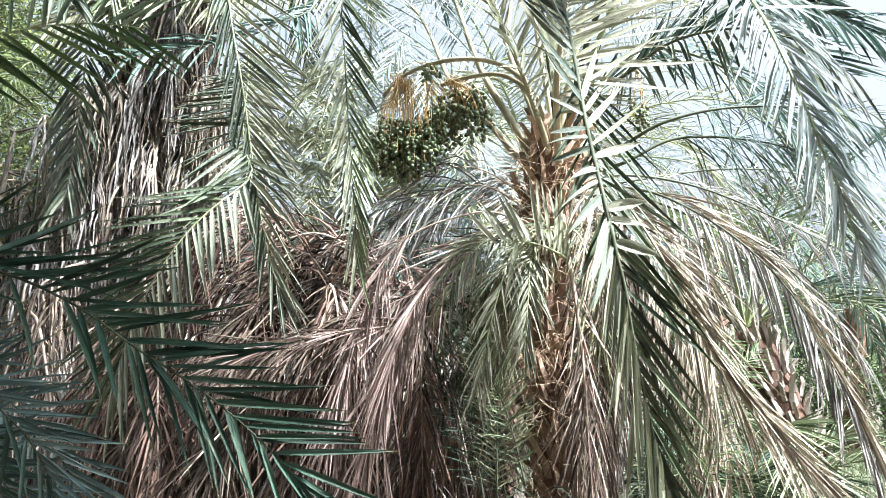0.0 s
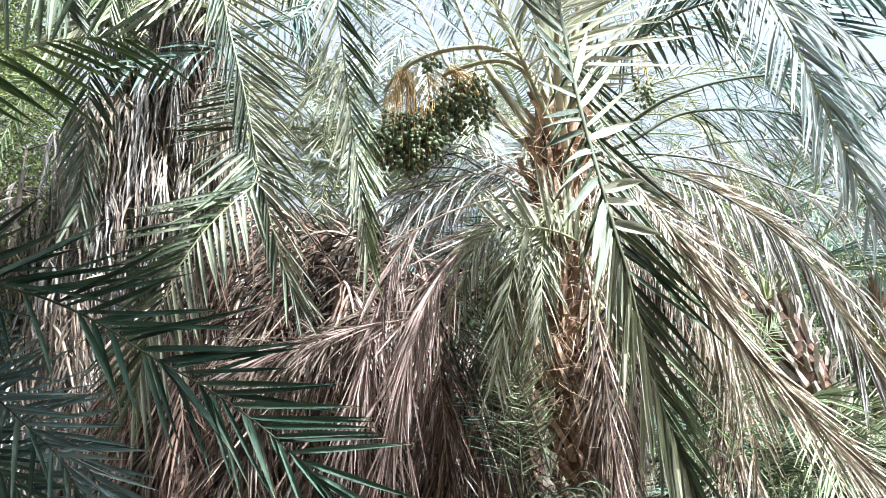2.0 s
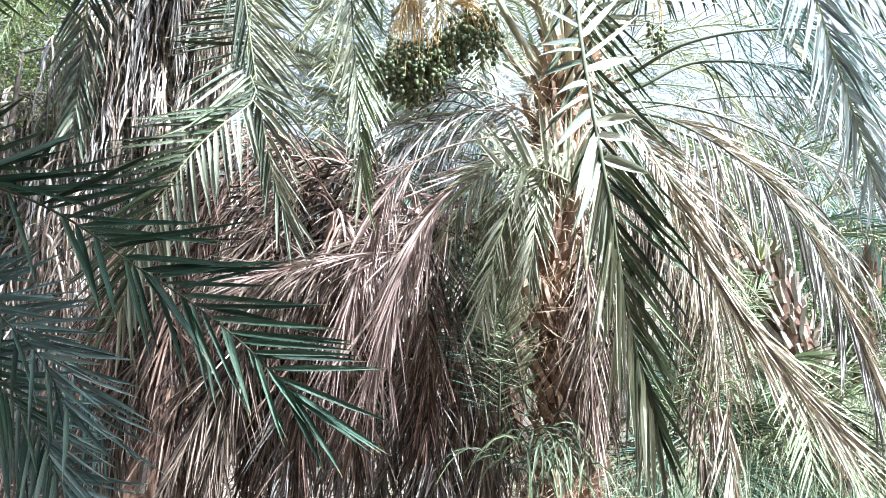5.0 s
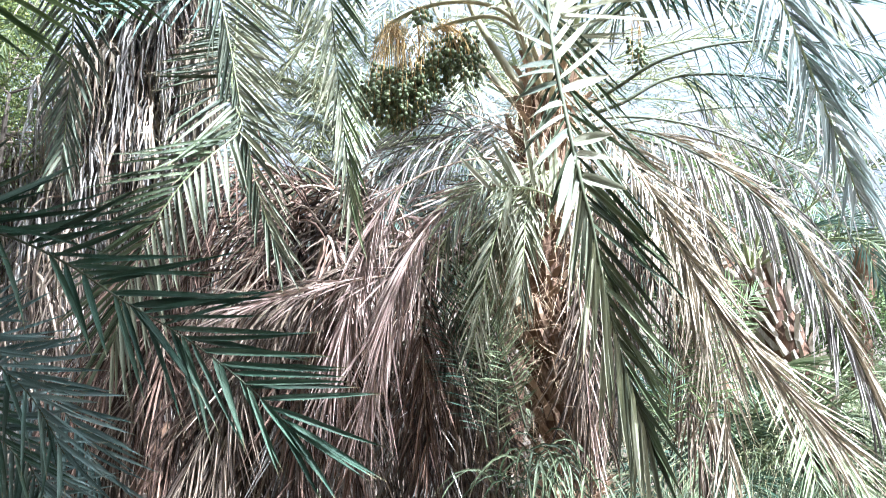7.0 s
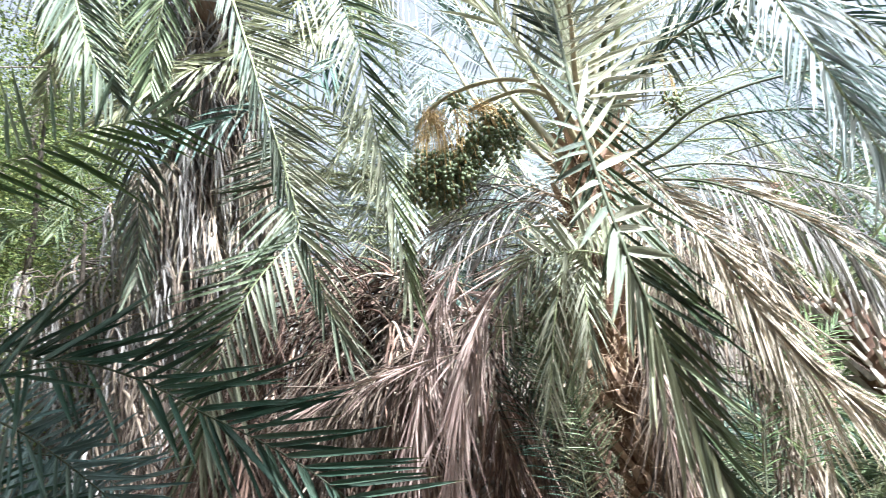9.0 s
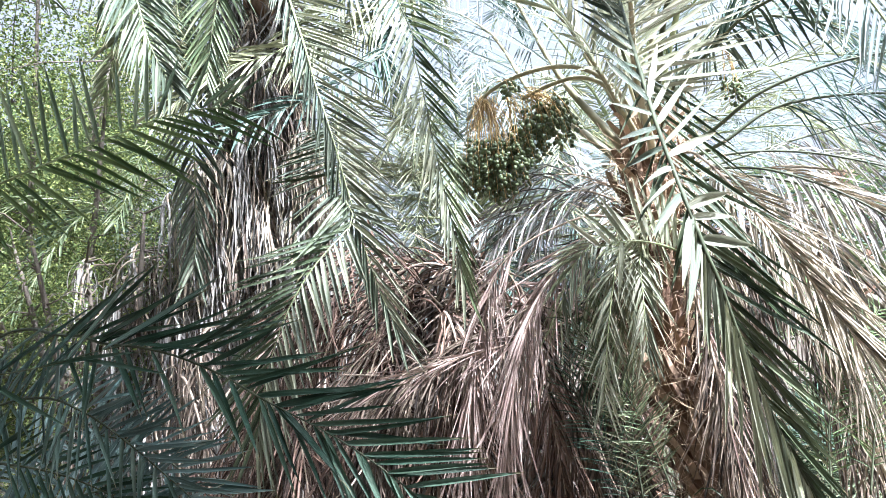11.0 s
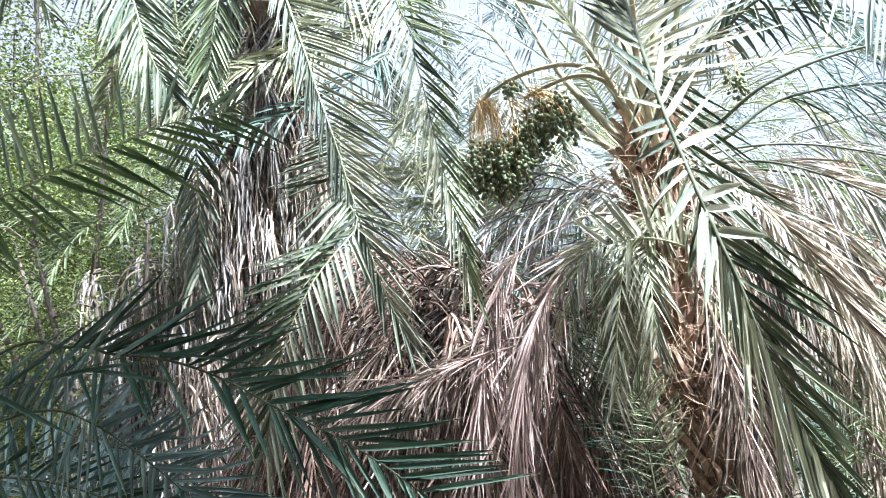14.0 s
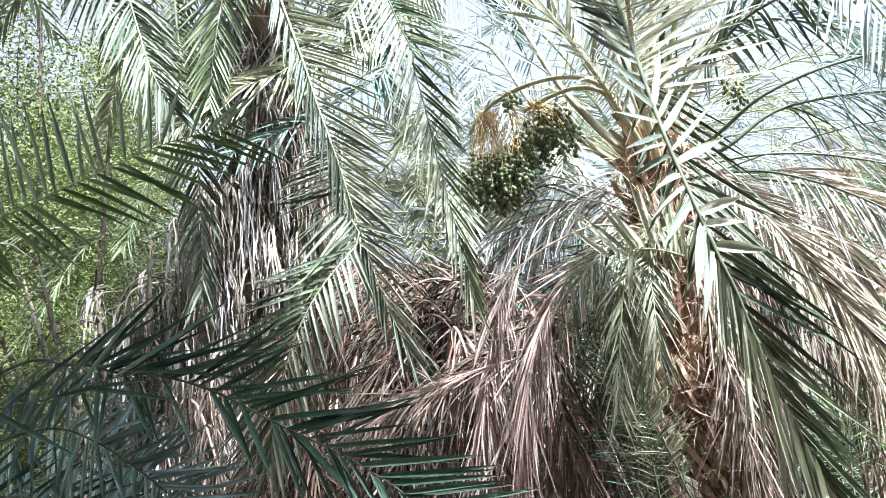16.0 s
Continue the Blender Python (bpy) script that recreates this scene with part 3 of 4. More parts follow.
for line, k in rising:
    # PALE gives the fronds seen against the sky their washed-out look
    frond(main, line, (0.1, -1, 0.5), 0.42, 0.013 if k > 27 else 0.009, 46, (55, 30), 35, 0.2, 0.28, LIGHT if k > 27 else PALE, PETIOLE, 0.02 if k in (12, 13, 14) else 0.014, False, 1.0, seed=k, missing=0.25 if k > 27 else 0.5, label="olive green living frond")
# fronds reaching out sideways
reaching = (
    ([(0.457, 2.661, 2.246), (0.629, 2.570, 2.333), (0.789, 2.478, 2.425), (1.034, 2.470, 2.491), (1.345, 2.469, 2.500), (1.618, 2.477, 2.434)], TEAL, 19, 0.35),
    ([(0.458, 2.664, 2.224), (0.654, 2.576, 2.282), (0.861, 2.563, 2.390), (1.181, 2.562, 2.395), (1.506, 2.571, 2.323)], TEAL, 20, 0.35),
    ([(0.459, 2.666, 2.202), (0.696, 2.738, 2.278), (1.021, 2.819, 2.270), (1.378, 2.834, 2.153), (1.809, 2.856, 1.971)], GREY, 21, 0.35),
    ([(0.462, 2.672, 2.159), (0.703, 2.513, 2.142), (0.917, 2.366, 2.027), (1.158, 2.303, 1.880), (1.419, 2.338, 1.598)], GREY, 22, 0.35),
    ([(0.461, 2.669, 2.180), (0.764, 2.818, 2.278), (1.196, 2.966, 2.388), (1.622, 3.123, 2.425), (2.201, 3.295, 2.335)], GREY, 23, 0.35),
    ([(0.488, 2.680, 2.095), (0.646, 2.523, 2.056), (0.796, 2.463, 1.893), (0.914, 2.499, 1.601), (0.994, 2.537, 1.287)], STRAW, 24, 0.3),
    ([(0.491, 2.685, 2.051), (0.754, 2.683, 2.067), (0.983, 2.700, 1.928), (1.091, 2.740, 1.606), (1.153, 2.777, 1.304)], GREY, 25, 0.3),
    ([(0.457, 2.611, 1.994), (0.536, 2.465, 1.877), (0.549, 2.416, 1.619), (0.575, 2.451, 1.331), (0.628, 2.486, 1.045)], BROWN, 26, 0.3),
)
for line, mat, k, length in reaching:
    dead = mat in (GREY, STRAW, BROWN)
    frond(main, line, (0.1, -1, 0.6), length, 0.0062, 56, (50, 22), 0, 1.6, 0.25 if dead else 0.4, mat, DRY_STALK if mat is STRAW else DARK_STALK, 0.008 if dead else 0.010, False, 1.8, seed=k, missing=0.4, label="thin sideways frond")
frond(main, [(0.427, 2.645, 2.375), (0.591, 2.259, 2.895), (0.682, 1.871, 2.771), (0.704, 1.589, 2.443), (0.737, 1.478, 2.231), (0.822, 1.466, 2.004), (0.920, 1.492, 1.792)], (-0.2, -1, 0.1), 0.36, 0.009, 84, (46, 24), 5, 0.6, 0.4, PALE, STALK, 0.012, True, 1.5, (0.6, 0.8), seed=27, gaps=(0.1, 0.1), label="bluish green hanging frond")

feather(main, [(0.440, 2.640, 2.340), (0.500, 2.400, 2.480), (0.559, 2.200, 2.477), (0.637, 2.050, 2.519), (0.732, 1.950, 2.527), (0.842, 1.880, 2.510), (0.967, 1.850, 2.460), (1.101, 1.850, 2.378)], (0, -1, 0.3), (
            ((0, 58, 0, 0.8, 1.0, 0.7), (0.5, 60, 0, 1.0, 1.0, 0.8), (1, 30, 0, 0.8, 0.9, 0.5)), ((0, 50, 5, 0.8, 1.0, 0.1), (1, 24, 5, 0.8, 0.9, 0.1))),
        0.24, 0.010, 52, (DULL, TEAL), DARK_STALK, 0.010, 0.2, 96, "dark bluish frond overhead", split=False, jitter=1.2)
frond(main, [(0.440, 2.651, 2.332), (0.668, 2.683, 2.727), (0.917, 2.752, 2.819), (1.262, 2.843, 2.730), (1.564, 2.873, 2.486)], (0, -1, 0.5), 0.36, 0.009, 50, (52, 26), 5, 0.8, 0.35, TEAL, DARK_STALK, 0.012, False, 1.4, seed=36, missing=0.4, label="bluish green frond reaching out")

feather(main, [(0.459, 2.666, 2.202), (0.594, 2.450, 2.164), (0.738, 2.300, 2.102), (0.925, 2.200, 1.965), (1.081, 2.150, 1.792), (1.185, 2.120, 1.592), (1.272, 2.100, 1.400), (1.368, 2.100, 1.181)], (0, -1, 0.4), (((0, 40, 5, 0.8, 1.0, 1.4), (0.5, 22, 5, 1.0, 1.0, 1.2), (1, 9, 5, 0.9, 0.9, 0.5)), ((0, 24, 5, 0.8, 1.0, 0.8), (0.5, 13, 5, 0.9, 1.0, 0.5), (1, 7, 5, 0.8, 0.9, 0.3))),
        0.3, 0.0072, 80, (GREY, STRAW), DARK_STALK, 0.007, 0.25, 37, "grey dead frond hanging at the side", split=False, jitter=1.6, spin=0.9)
frond(main, [(0.439, 2.648, 2.354), (0.485, 2.279, 2.734), (0.613, 1.957, 2.728), (0.754, 1.809, 2.622), (0.905, 1.740, 2.524), (1.164, 1.752, 2.429)], (0, -1, 0.5), 0.22, 0.012, 60, (55, 30), 5, 0.5, 0.4, TEAL, DARK_STALK, 0.012, False, 1.2, seed=35, label="bluish green frond reaching out")
# thin short fronds hanging over the trunk
for k, (line, mat) in enumerate((
    ([(0.448, 2.567, 2.030), (0.482, 2.414, 1.958), (0.531, 2.381, 1.771), (0.571, 2.411, 1.525)], OLIVE),
    ([(0.416, 2.567, 2.028), (0.352, 2.451, 1.985), (0.317, 2.419, 1.919), (0.315, 2.436, 1.781)], OLIVE), ([(0.374, 2.615, 1.968), (0.198, 2.539, 1.926), (0.148, 2.520, 1.756), (0.146, 2.545, 1.553)], OLIVE), ([(0.430, 2.572, 1.987), (0.332, 2.487, 2.020), (0.264, 2.463, 1.890), (0.247, 2.489, 1.680)], OLIVE),
    ([(0.459, 2.522, 2.065), (0.489, 2.357, 2.098), (0.527, 2.334, 1.959), (0.566, 2.361, 1.734)], STRAW), 
    ([(0.311, 2.618, 1.943), (0.245, 2.549, 1.847), (0.235, 2.572, 1.661), (0.229, 2.600, 1.434)], OLIVE))):
    frond(main, line, TOWARD, 0.24, 0.0065, 30, (48, 20), 5, 1.5, 0.12, mat, STALK if mat is not STRAW else DRY_STALK, 0.005, False, 1.8, seed=160 + k, missing=0.2, label="thin short frond hanging over the trunk")
feather(main, [(0.286, 2.500, 1.947), (0.237, 2.400, 1.892), (0.199, 2.340, 1.768), (0.163, 2.320, 1.596), (0.136, 2.330, 1.411)], TOWARD, (((0, 40, 5, 1.0, 1.0, 0.8), (1, 16, 5, 0.9, 0.9, 0.5)), ((0, 40, 5, 1.0, 1.0, 0.8), (1, 16, 5, 0.9, 0.9, 0.5))),
        0.19, 0.0075, 26, (SILVER, LIGHT), STALK, 0.004, 0.1, 170, "short pale frond hanging beside the trunk", split=False, jitter=1.4, gaps=(0.15, 0.15))
feather(main, [(0.348, 2.500, 1.931), (0.306, 2.400, 1.876), (0.295, 2.340, 1.736), (0.288, 2.330, 1.585)], TOWARD, (((0, 40, 5, 1.0, 1.0, 0.8), (1, 16, 5, 0.9, 0.9, 0.5)), ((0, 40, 5, 1.0, 1.0, 0.8), (1, 16, 5, 0.9, 0.9, 0.5))),
        0.19, 0.0075, 26, (LIGHT, SILVER), STALK, 0.004, 0.1, 171, "short pale frond hanging beside the trunk", split=False, jitter=1.4, gaps=(0.15, 0.15))
feather(main, [(0.299, 2.550, 2.018), (0.169, 2.450, 1.954), (0.064, 2.400, 1.842), (0.023, 2.400, 1.703)], TOWARD, (((0, 40, 5, 1.0, 1.0, 0.8), (1, 16, 5, 0.9, 0.9, 0.5)), ((0, 40, 5, 1.0, 1.0, 0.8), (1, 16, 5, 0.9, 0.9, 0.5))),
        0.19, 0.0075, 26, (OLIVE, SILVER), STALK, 0.004, 0.1, 172, "short pale frond hanging beside the trunk", split=False, jitter=1.4, gaps=(0.15, 0.15))
# crown fronds added out of view, arching high over the path, to block sun
for k, (a, b) in enumerate((((0.55, 2.2, 3.5), (0.65, 0.95, 4.1)), ((0.3, 2.3, 3.5), (0.2, 1.1, 4.0)))):
    mid = (Vector(a) + Vector(b)) / 2 + Vector((0, 0, 0.3))
    frond(main, [MAIN_LINE[-1], a, mid, b], (0, -0.3, 1), 0.4, 0.014, 50, (58, 32), 15, 0.3, 0.4, GREEN, PETIOLE, 0.013, False, 1.0, seed=140 + k, label="high arching green frond added for shade")

# ---- palm on the left with hanging skirt ----
left = palm((-1.75, 4.2, 0.0), "old date palm with a thick skirt of dead fronds")
LEFT_LINE = [(-1.75, 4.2, -0.1)] + [(-1.588, 4.529, 1.477), (-1.672, 4.397, 2.552), (-1.725, 4.291, 3.413), (-1.776, 4.154, 4.527)]
trunk(left, LEFT_LINE, 0.17, 60, 4, 1.1, 0, OLD_BOOT)
# row colours paint the light: SILVER on the lit row, darker green on the shaded
feather(left, [(-1.774, 4.159, 4.491), (-1.358, 3.253, 3.987), (-0.831, 2.350, 2.811), (-0.770, 2.270, 2.629), (-0.720, 2.230, 2.475), (-0.684, 2.210, 2.353), (-0.647, 2.200, 2.200), (-0.617, 2.200, 2.072), (-0.587, 2.210, 1.937), (-0.551, 2.230, 1.805), (-0.504, 2.250, 1.682)], (-0.15, -1, 0.3), (
            ((0, 34, -25, 0.7, 0.9, 0.3), (0.6, 26, -25, 0.75, 1.0, 0.3), (1, 14, -10, 0.6, 0.9, 0.2)), ((0, 52, -28, 1.05, 1.0, 0.15), (0.6, 46, -28, 1.05, 1.0, 0.15), (0.85, 30, -15, 0.85, 0.9, 0.2), (1, 12, 5, 0.6, 0.9, 0.1))),
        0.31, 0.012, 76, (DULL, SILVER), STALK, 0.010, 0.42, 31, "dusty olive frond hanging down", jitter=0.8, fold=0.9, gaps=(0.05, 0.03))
feather(left, [(-1.774, 4.159, 4.491), (-0.893, 3.096, 3.957), (-0.435, 2.360, 2.842), (-0.405, 2.310, 2.692), (-0.373, 2.280, 2.518), (-0.349, 2.270, 2.337), (-0.322, 2.280, 2.147), (-0.300, 2.300, 1.980), (-0.282, 2.330, 1.813)], (0.15, -1, 0.2), (
            ((0, 36, 8, 0.9, 1.0, 0.2), (0.6, 30, 8, 1.0, 1.0, 0.2), (1, 10, 5, 0.6, 0.9, 0.1)), ((0, 44, 8, 1.0, 1.0, 0.2), (0.6, 36, 8, 0.9, 1.0, 0.2), (1, 10, 5, 0.6, 0.9, 0.1))),
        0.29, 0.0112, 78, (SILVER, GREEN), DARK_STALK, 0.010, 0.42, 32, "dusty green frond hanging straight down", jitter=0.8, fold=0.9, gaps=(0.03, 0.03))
feather(left, [(-1.765, 4.176, 4.347), (-1.026, 3.210, 3.030), (-0.698, 2.300, 2.236), (-0.629, 2.200, 2.108), (-0.625, 2.150, 2.038), (-0.670, 2.100, 1.975), (-0.730, 2.050, 1.890), (-0.784, 2.020, 1.793), (-0.820, 2.010, 1.716), (-0.849, 2.010, 1.641), (-0.885, 2.020, 1.534), (-0.921, 2.040, 1.388)], (0.1, -1, 0.35), (
            ((0, 70, 5, 0.6, 0.9, 0.0), (0.2, 52, 8, 0.9, 1.0, 0.05), (0.6, 42, 8, 1.05, 1.0, 0.08), (1, 16, 5, 0.8, 0.9, 0.1)), ((0, 66, -10, 0.5, 1.0, 0.3), (0.4, 60, -10, 0.6, 1.1, 0.3), (0.8, 42, -5, 0.85, 1.1, 0.2), (1, 18, 5, 0.7, 0.9, 0.2))),
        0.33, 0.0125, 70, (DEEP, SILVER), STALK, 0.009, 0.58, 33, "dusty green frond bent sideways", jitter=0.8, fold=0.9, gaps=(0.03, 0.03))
frond(left, [(-1.519, 3.806, 4.974), (-0.678, 3.181, 3.550), (-0.617, 3.090, 3.137), (-0.761, 2.784, 2.831), (-0.910, 2.618, 2.679), (-1.066, 2.522, 2.596), (-1.191, 2.430, 2.519)], (0, -1, 0.3), 0.3, 0.013, 40, (55, 30), 5, 0.6, 0.4, TEAL, DARK_STALK, 0.009, False, seed=34, label="bluish green frond")

# ---- young palm beside the path, its crown out to the left ----
near = palm((-1.75, 0.9, 0.0), "young date palm with dark bluish green fronds")
trunk(near, [(-1.75, 0.9, -0.1), (-1.74, 0.92, 0.5), (-1.72, 0.95, 1.2)], 0.14, 50, 5, 1.1, 0)
NEAR_TOP = (-1.72, 0.95, 1.2)
feather(near, [NEAR_TOP, (-1.420, 1.020, 1.760), (-1.200, 1.080, 1.930), (-1.064, 1.120, 1.974), (-0.954, 1.120, 2.003), (-0.858, 1.150, 2.046), (-0.782, 1.180, 2.082), (-0.710, 1.200, 2.110), (-0.648, 1.220, 2.125), (-0.581, 1.230, 2.125)], (0.1, -1, 0.15), (
            ((0, 62, 8, 1.0, 1.0, 0.1), (0.8, 54, 8, 0.9, 1.0, 0.1), (1, 26, 5, 0.7, 0.8, 0.1)), ((0, 92, 8, 1.0, 0.9, 0.0), (0.6, 86, 8, 0.9, 0.9, 0.0), (0.8, 72, 8, 0.75, 0.9, 0.0), (0.93, 54, 6, 0.6, 0.9, 0.0), (1, 28, 5, 0.5, 0.8, 0.0))),
        0.25, 0.0098, 50, (FRESH, MID), STALK, 0.007, 0.3, 41, "bluish green frond with stiff leaflets", jitter=1.0, gaps=(0.05, 0.05), fold=0.9)
feather(near, [NEAR_TOP, (-1.300, 1.380, 1.690), (-1.034, 1.340, 1.708), (-0.895, 1.280, 1.680), (-0.806, 1.260, 1.667), (-0.714, 1.250, 1.642), (-0.610, 1.230, 1.599), (-0.527, 1.220, 1.551), (-0.442, 1.210, 1.508), (-0.361, 1.200, 1.463), (-0.280, 1.190, 1.407), (-0.194, 1.180, 1.334)], (-0.2, -0.85, 0.45), (
            ((0, 50, 5, 0.7, 1.0, 0.3), (0.4, 40, 5, 0.85, 1.1, 0.25), (0.75, 32, 5, 0.75, 1.0, 0.2), (1, 14, 5, 0.6, 0.9, 0.1)), ((0, 24, 10, 1.0, 1.0, 0.05), (0.4, 26, 10, 1.05, 1.05, 0.03), (0.7, 36, 8, 0.95, 1.05, 0.0), (0.9, 36, 8, 0.8, 1.0, 0.0), (1, 16, 5, 0.7, 0.9, 0.0))),
        0.27, 0.0105, 72, (DARK, DARK), DARK_STALK, 0.007, 0.3, 42, "dark green frond reaching across", jitter=1.9, gaps=(0.5, 0.06), fold=0.8, start=(0.25, 0.33))
# one row in BLUISH: its skylight is painted by the lighter teal
feather(near, [NEAR_TOP, (-1.550, 1.400, 1.480), (-1.371, 1.500, 1.555), (-1.183, 1.460, 1.575), (-1.057, 1.430, 1.540), (-0.957, 1.420, 1.481), (-0.855, 1.420, 1.400), (-0.787, 1.430, 1.332), (-0.720, 1.440, 1.220)], (-0.1, -0.9, 0.4), (
            ((0, 62, 8, 0.9, 1.0, 0.5), (0.5, 58, 8, 1.0, 1.0, 0.5), (1, 26, 5, 0.7, 0.9, 0.3)), ((0, 64, 8, 0.8, 1.0, 0.0), (0.6, 52, 8, 0.85, 1.0, 0.0), (1, 22, 5, 0.7, 0.9, 0.0))),
        0.21, 0.0105, 74, (TEAL, BLUISH), DARK_STALK, 0.007, 0.25, 43, "bluish green frond", jitter=2.0, gaps=(0.3, 0.06), fold=0.8)
feather(near, [NEAR_TOP, (-1.400, 1.130, 1.560), (-1.200, 1.140, 1.610), (-1.098, 1.150, 1.627), (-1.010, 1.160, 1.633), (-0.922, 1.170, 1.643), (-0.835, 1.180, 1.662), (-0.772, 1.200, 1.671)], (0.1, -0.9, 0.4), (
            ((0, 40, 5, 0.9, 1.0, 0.1), (1, 12, 5, 0.9, 0.9, 0.1)), ((0, 62, 10, 0.7, 1.0, 0.0), (0.6, 44, 10, 0.9, 1.0, 0.0), (1, 22, 8, 1.1, 1.0, 0.0))),
        0.25, 0.0095, 26, (DARK, TEAL), DARK_STALK, 0.007, 0.28, 44, "bluish green frond reaching up", jitter=2.4, gaps=(0.5, 0.45), fold=0.9)
feather(near, [NEAR_TOP, (-1.560, 1.330, 1.420), (-1.360, 1.430, 1.440), (-1.150, 1.470, 1.400), (-0.980, 1.500, 1.310), (-0.870, 1.540, 1.180)], (0, -1, 0.2), (
            ((0, 66, 5, 0.9, 1.0, 0.6), (1, 26, 5, 0.7, 0.9, 0.4)), ((0, 60, 5, 0.8, 1.0, 0.1), (1, 24, 5, 0.7, 0.9, 0.1))),
        0.22, 0.0105, 40, (DARK, DARK), DARK_STALK, 0.007, 0.28, 45, "dark green frond in shade", split=False, gaps=(0.1, 0.1))

feather(near, [NEAR_TOP, (-1.390, 1.800, 1.463), (-1.268, 1.780, 1.454), (-1.118, 1.760, 1.419), (-0.990, 1.750, 1.340), (-0.881, 1.750, 1.232), (-0.798, 1.760, 1.093)], (0, -1, 0.3), (((0, 62, 5, 0.9, 1.0, 0.4), (0.6, 52, 5, 1.0, 1.0, 0.3), (1, 22, 5, 0.8, 0.9, 0.2)), ((0, 58, 8, 0.9, 1.0, 0.0), (0.6, 46, 8, 0.95, 1.0, 0.0), (1, 20, 5, 0.8, 0.9, 0.0))),
        0.24, 0.0115, 62, (BLUISH, BLUISH), DARK_STALK, 0.007, 0.3, 46, "bluish green frond low beside the path", split=False, jitter=1.4, gaps=(0.12, 0.1))
feather(near, [NEAR_TOP, (-1.234, 1.620, 1.316), (-1.110, 1.600, 1.312), (-0.987, 1.580, 1.270), (-0.884, 1.570, 1.188), (-0.808, 1.580, 1.037)], (0, -1, 0.3), (((0, 62, 5, 0.9, 1.0, 0.4), (0.6, 52, 5, 1.0, 1.0, 0.3), (1, 22, 5, 0.8, 0.9, 0.2)), ((0, 58, 8, 0.9, 1.0, 0.0), (0.6, 46, 8, 0.95, 1.0, 0.0), (1, 20, 5, 0.8, 0.9, 0.0))),
        0.24, 0.0115, 62, (TEAL, BLUISH), DARK_STALK, 0.007, 0.3, 47, "bluish green frond low beside the path", split=False, jitter=1.4, gaps=(0.12, 0.1))
feather(near, [NEAR_TOP, (-1.284, 1.700, 1.124), (-1.129, 1.680, 1.137), (-0.974, 1.660, 1.096), (-0.841, 1.650, 1.026), (-0.744, 1.660, 0.922)], (0, -1, 0.3), (((0, 62, 5, 0.9, 1.0, 0.4), (0.6, 52, 5, 1.0, 1.0, 0.3), (1, 22, 5, 0.8, 0.9, 0.2)), ((0, 58, 8, 0.9, 1.0, 0.0), (0.6, 46, 8, 0.95, 1.0, 0.0), (1, 20, 5, 0.8, 0.9, 0.0))),
        0.24, 0.0115, 62, (TEAL, BLUISH), DARK_STALK, 0.007, 0.3, 48, "bluish green frond low beside the path", split=False, jitter=1.4, gaps=(0.12, 0.1))


# ---- dead skirts ----
def skirt(parent, tops, spread, mats, count, seed, long=(0.8, 1.4), length=0.4, width=0.009, lean=(0, 0, 0), mess=0.14, hang=2.2, pairs=46):
    """Dead fronds hanging from a line of tops."""
    r = random.Random(seed)
    for k in range(count):
        i = r.random() * (len(tops) - 1)
        a = Vector(tops[int(i)]).lerp(Vector(tops[int(i) + 1]), i - int(i))
        a = a + Vector((r.gauss(0, spread), r.gauss(0, spread), r.gauss(0, spread)))
        run = r.uniform(*long)
        sway = Vector((r.gauss(0, mess), r.gauss(0, mess), 0)) + Vector(lean)
        points = [a - sway * 0.5 + Vector((0, 0.15, -0.1)), a, a + sway * 0.5 * run + Vector((0, -0.08, -0.3 * run)), a + sway * run + Vector((0, -0.05, -run))]
        frond(parent, points, (r.gauss(0, 0.5), -1, r.gauss(0, 0.3)), length, width, pairs, (42, 14), 0, hang * r.uniform(0.4, 1.2), 0.1, r.choice(mats), DRY_STALK, 0.006, False, 2.6, seed=seed * 100 + k, missing=0.2, label="dead frond of the skirt")


skirt(left, [(-1.985, 3.976, 4.011), (-1.593, 3.935, 3.686), (-1.363, 3.984, 3.946)], 0.1, (GREY, OLIVE, BROWN), 12, 56, (0.7, 1.2), width=0.013)
skirt(left, [(-0.915, 3.106, 1.902), (-0.666, 3.098, 1.967), (-0.447, 3.029, 1.873), (-0.285, 2.963, 1.755)], 0.08, (RUST, RUST, BROWN, RUST), 24, 53, (0.7, 1.3), lean=(-0.3, 0, 0), mess=0.3, hang=1.2)
skirt(main, [(-0.373, 2.878, 1.792), (-0.141, 2.962, 1.764), (0.054, 3.047, 1.732), (0.207, 3.126, 1.744)], 0.08, (RUST, MAUVE, BROWN), 13, 54, (0.7, 1.2), lean=(-0.08, 0, 0), mess=0.25, hang=1.5)
skirt(main, [(0.666, 2.768, 2.029), (0.872, 2.849, 2.029), (1.089, 2.930, 2.029), (1.379, 3.095, 1.991)], 0.1, (STRAW, GREY, BROWN), 9, 55, (0.7, 1.2), lean=(0.1, 0, 0))

skirt(left, [(-1.441, 3.131, 1.254), (-1.087, 3.049, 1.371), (-0.680, 2.889, 1.441), (-0.396, 2.899, 1.311)], 0.1, (RUST, BROWN, BROWN), 18, 57, (0.7, 1.2), lean=(-0.22, 0, 0), mess=0.2, hang=1.6)
skirt(main, [(-0.332, 3.141, 1.291), (-0.082, 3.227, 1.240), (0.154, 3.311, 1.212)], 0.1, (BROWN, BROWN, GREY), 24, 58, (0.6, 1.0), mess=0.2, hang=1.6)


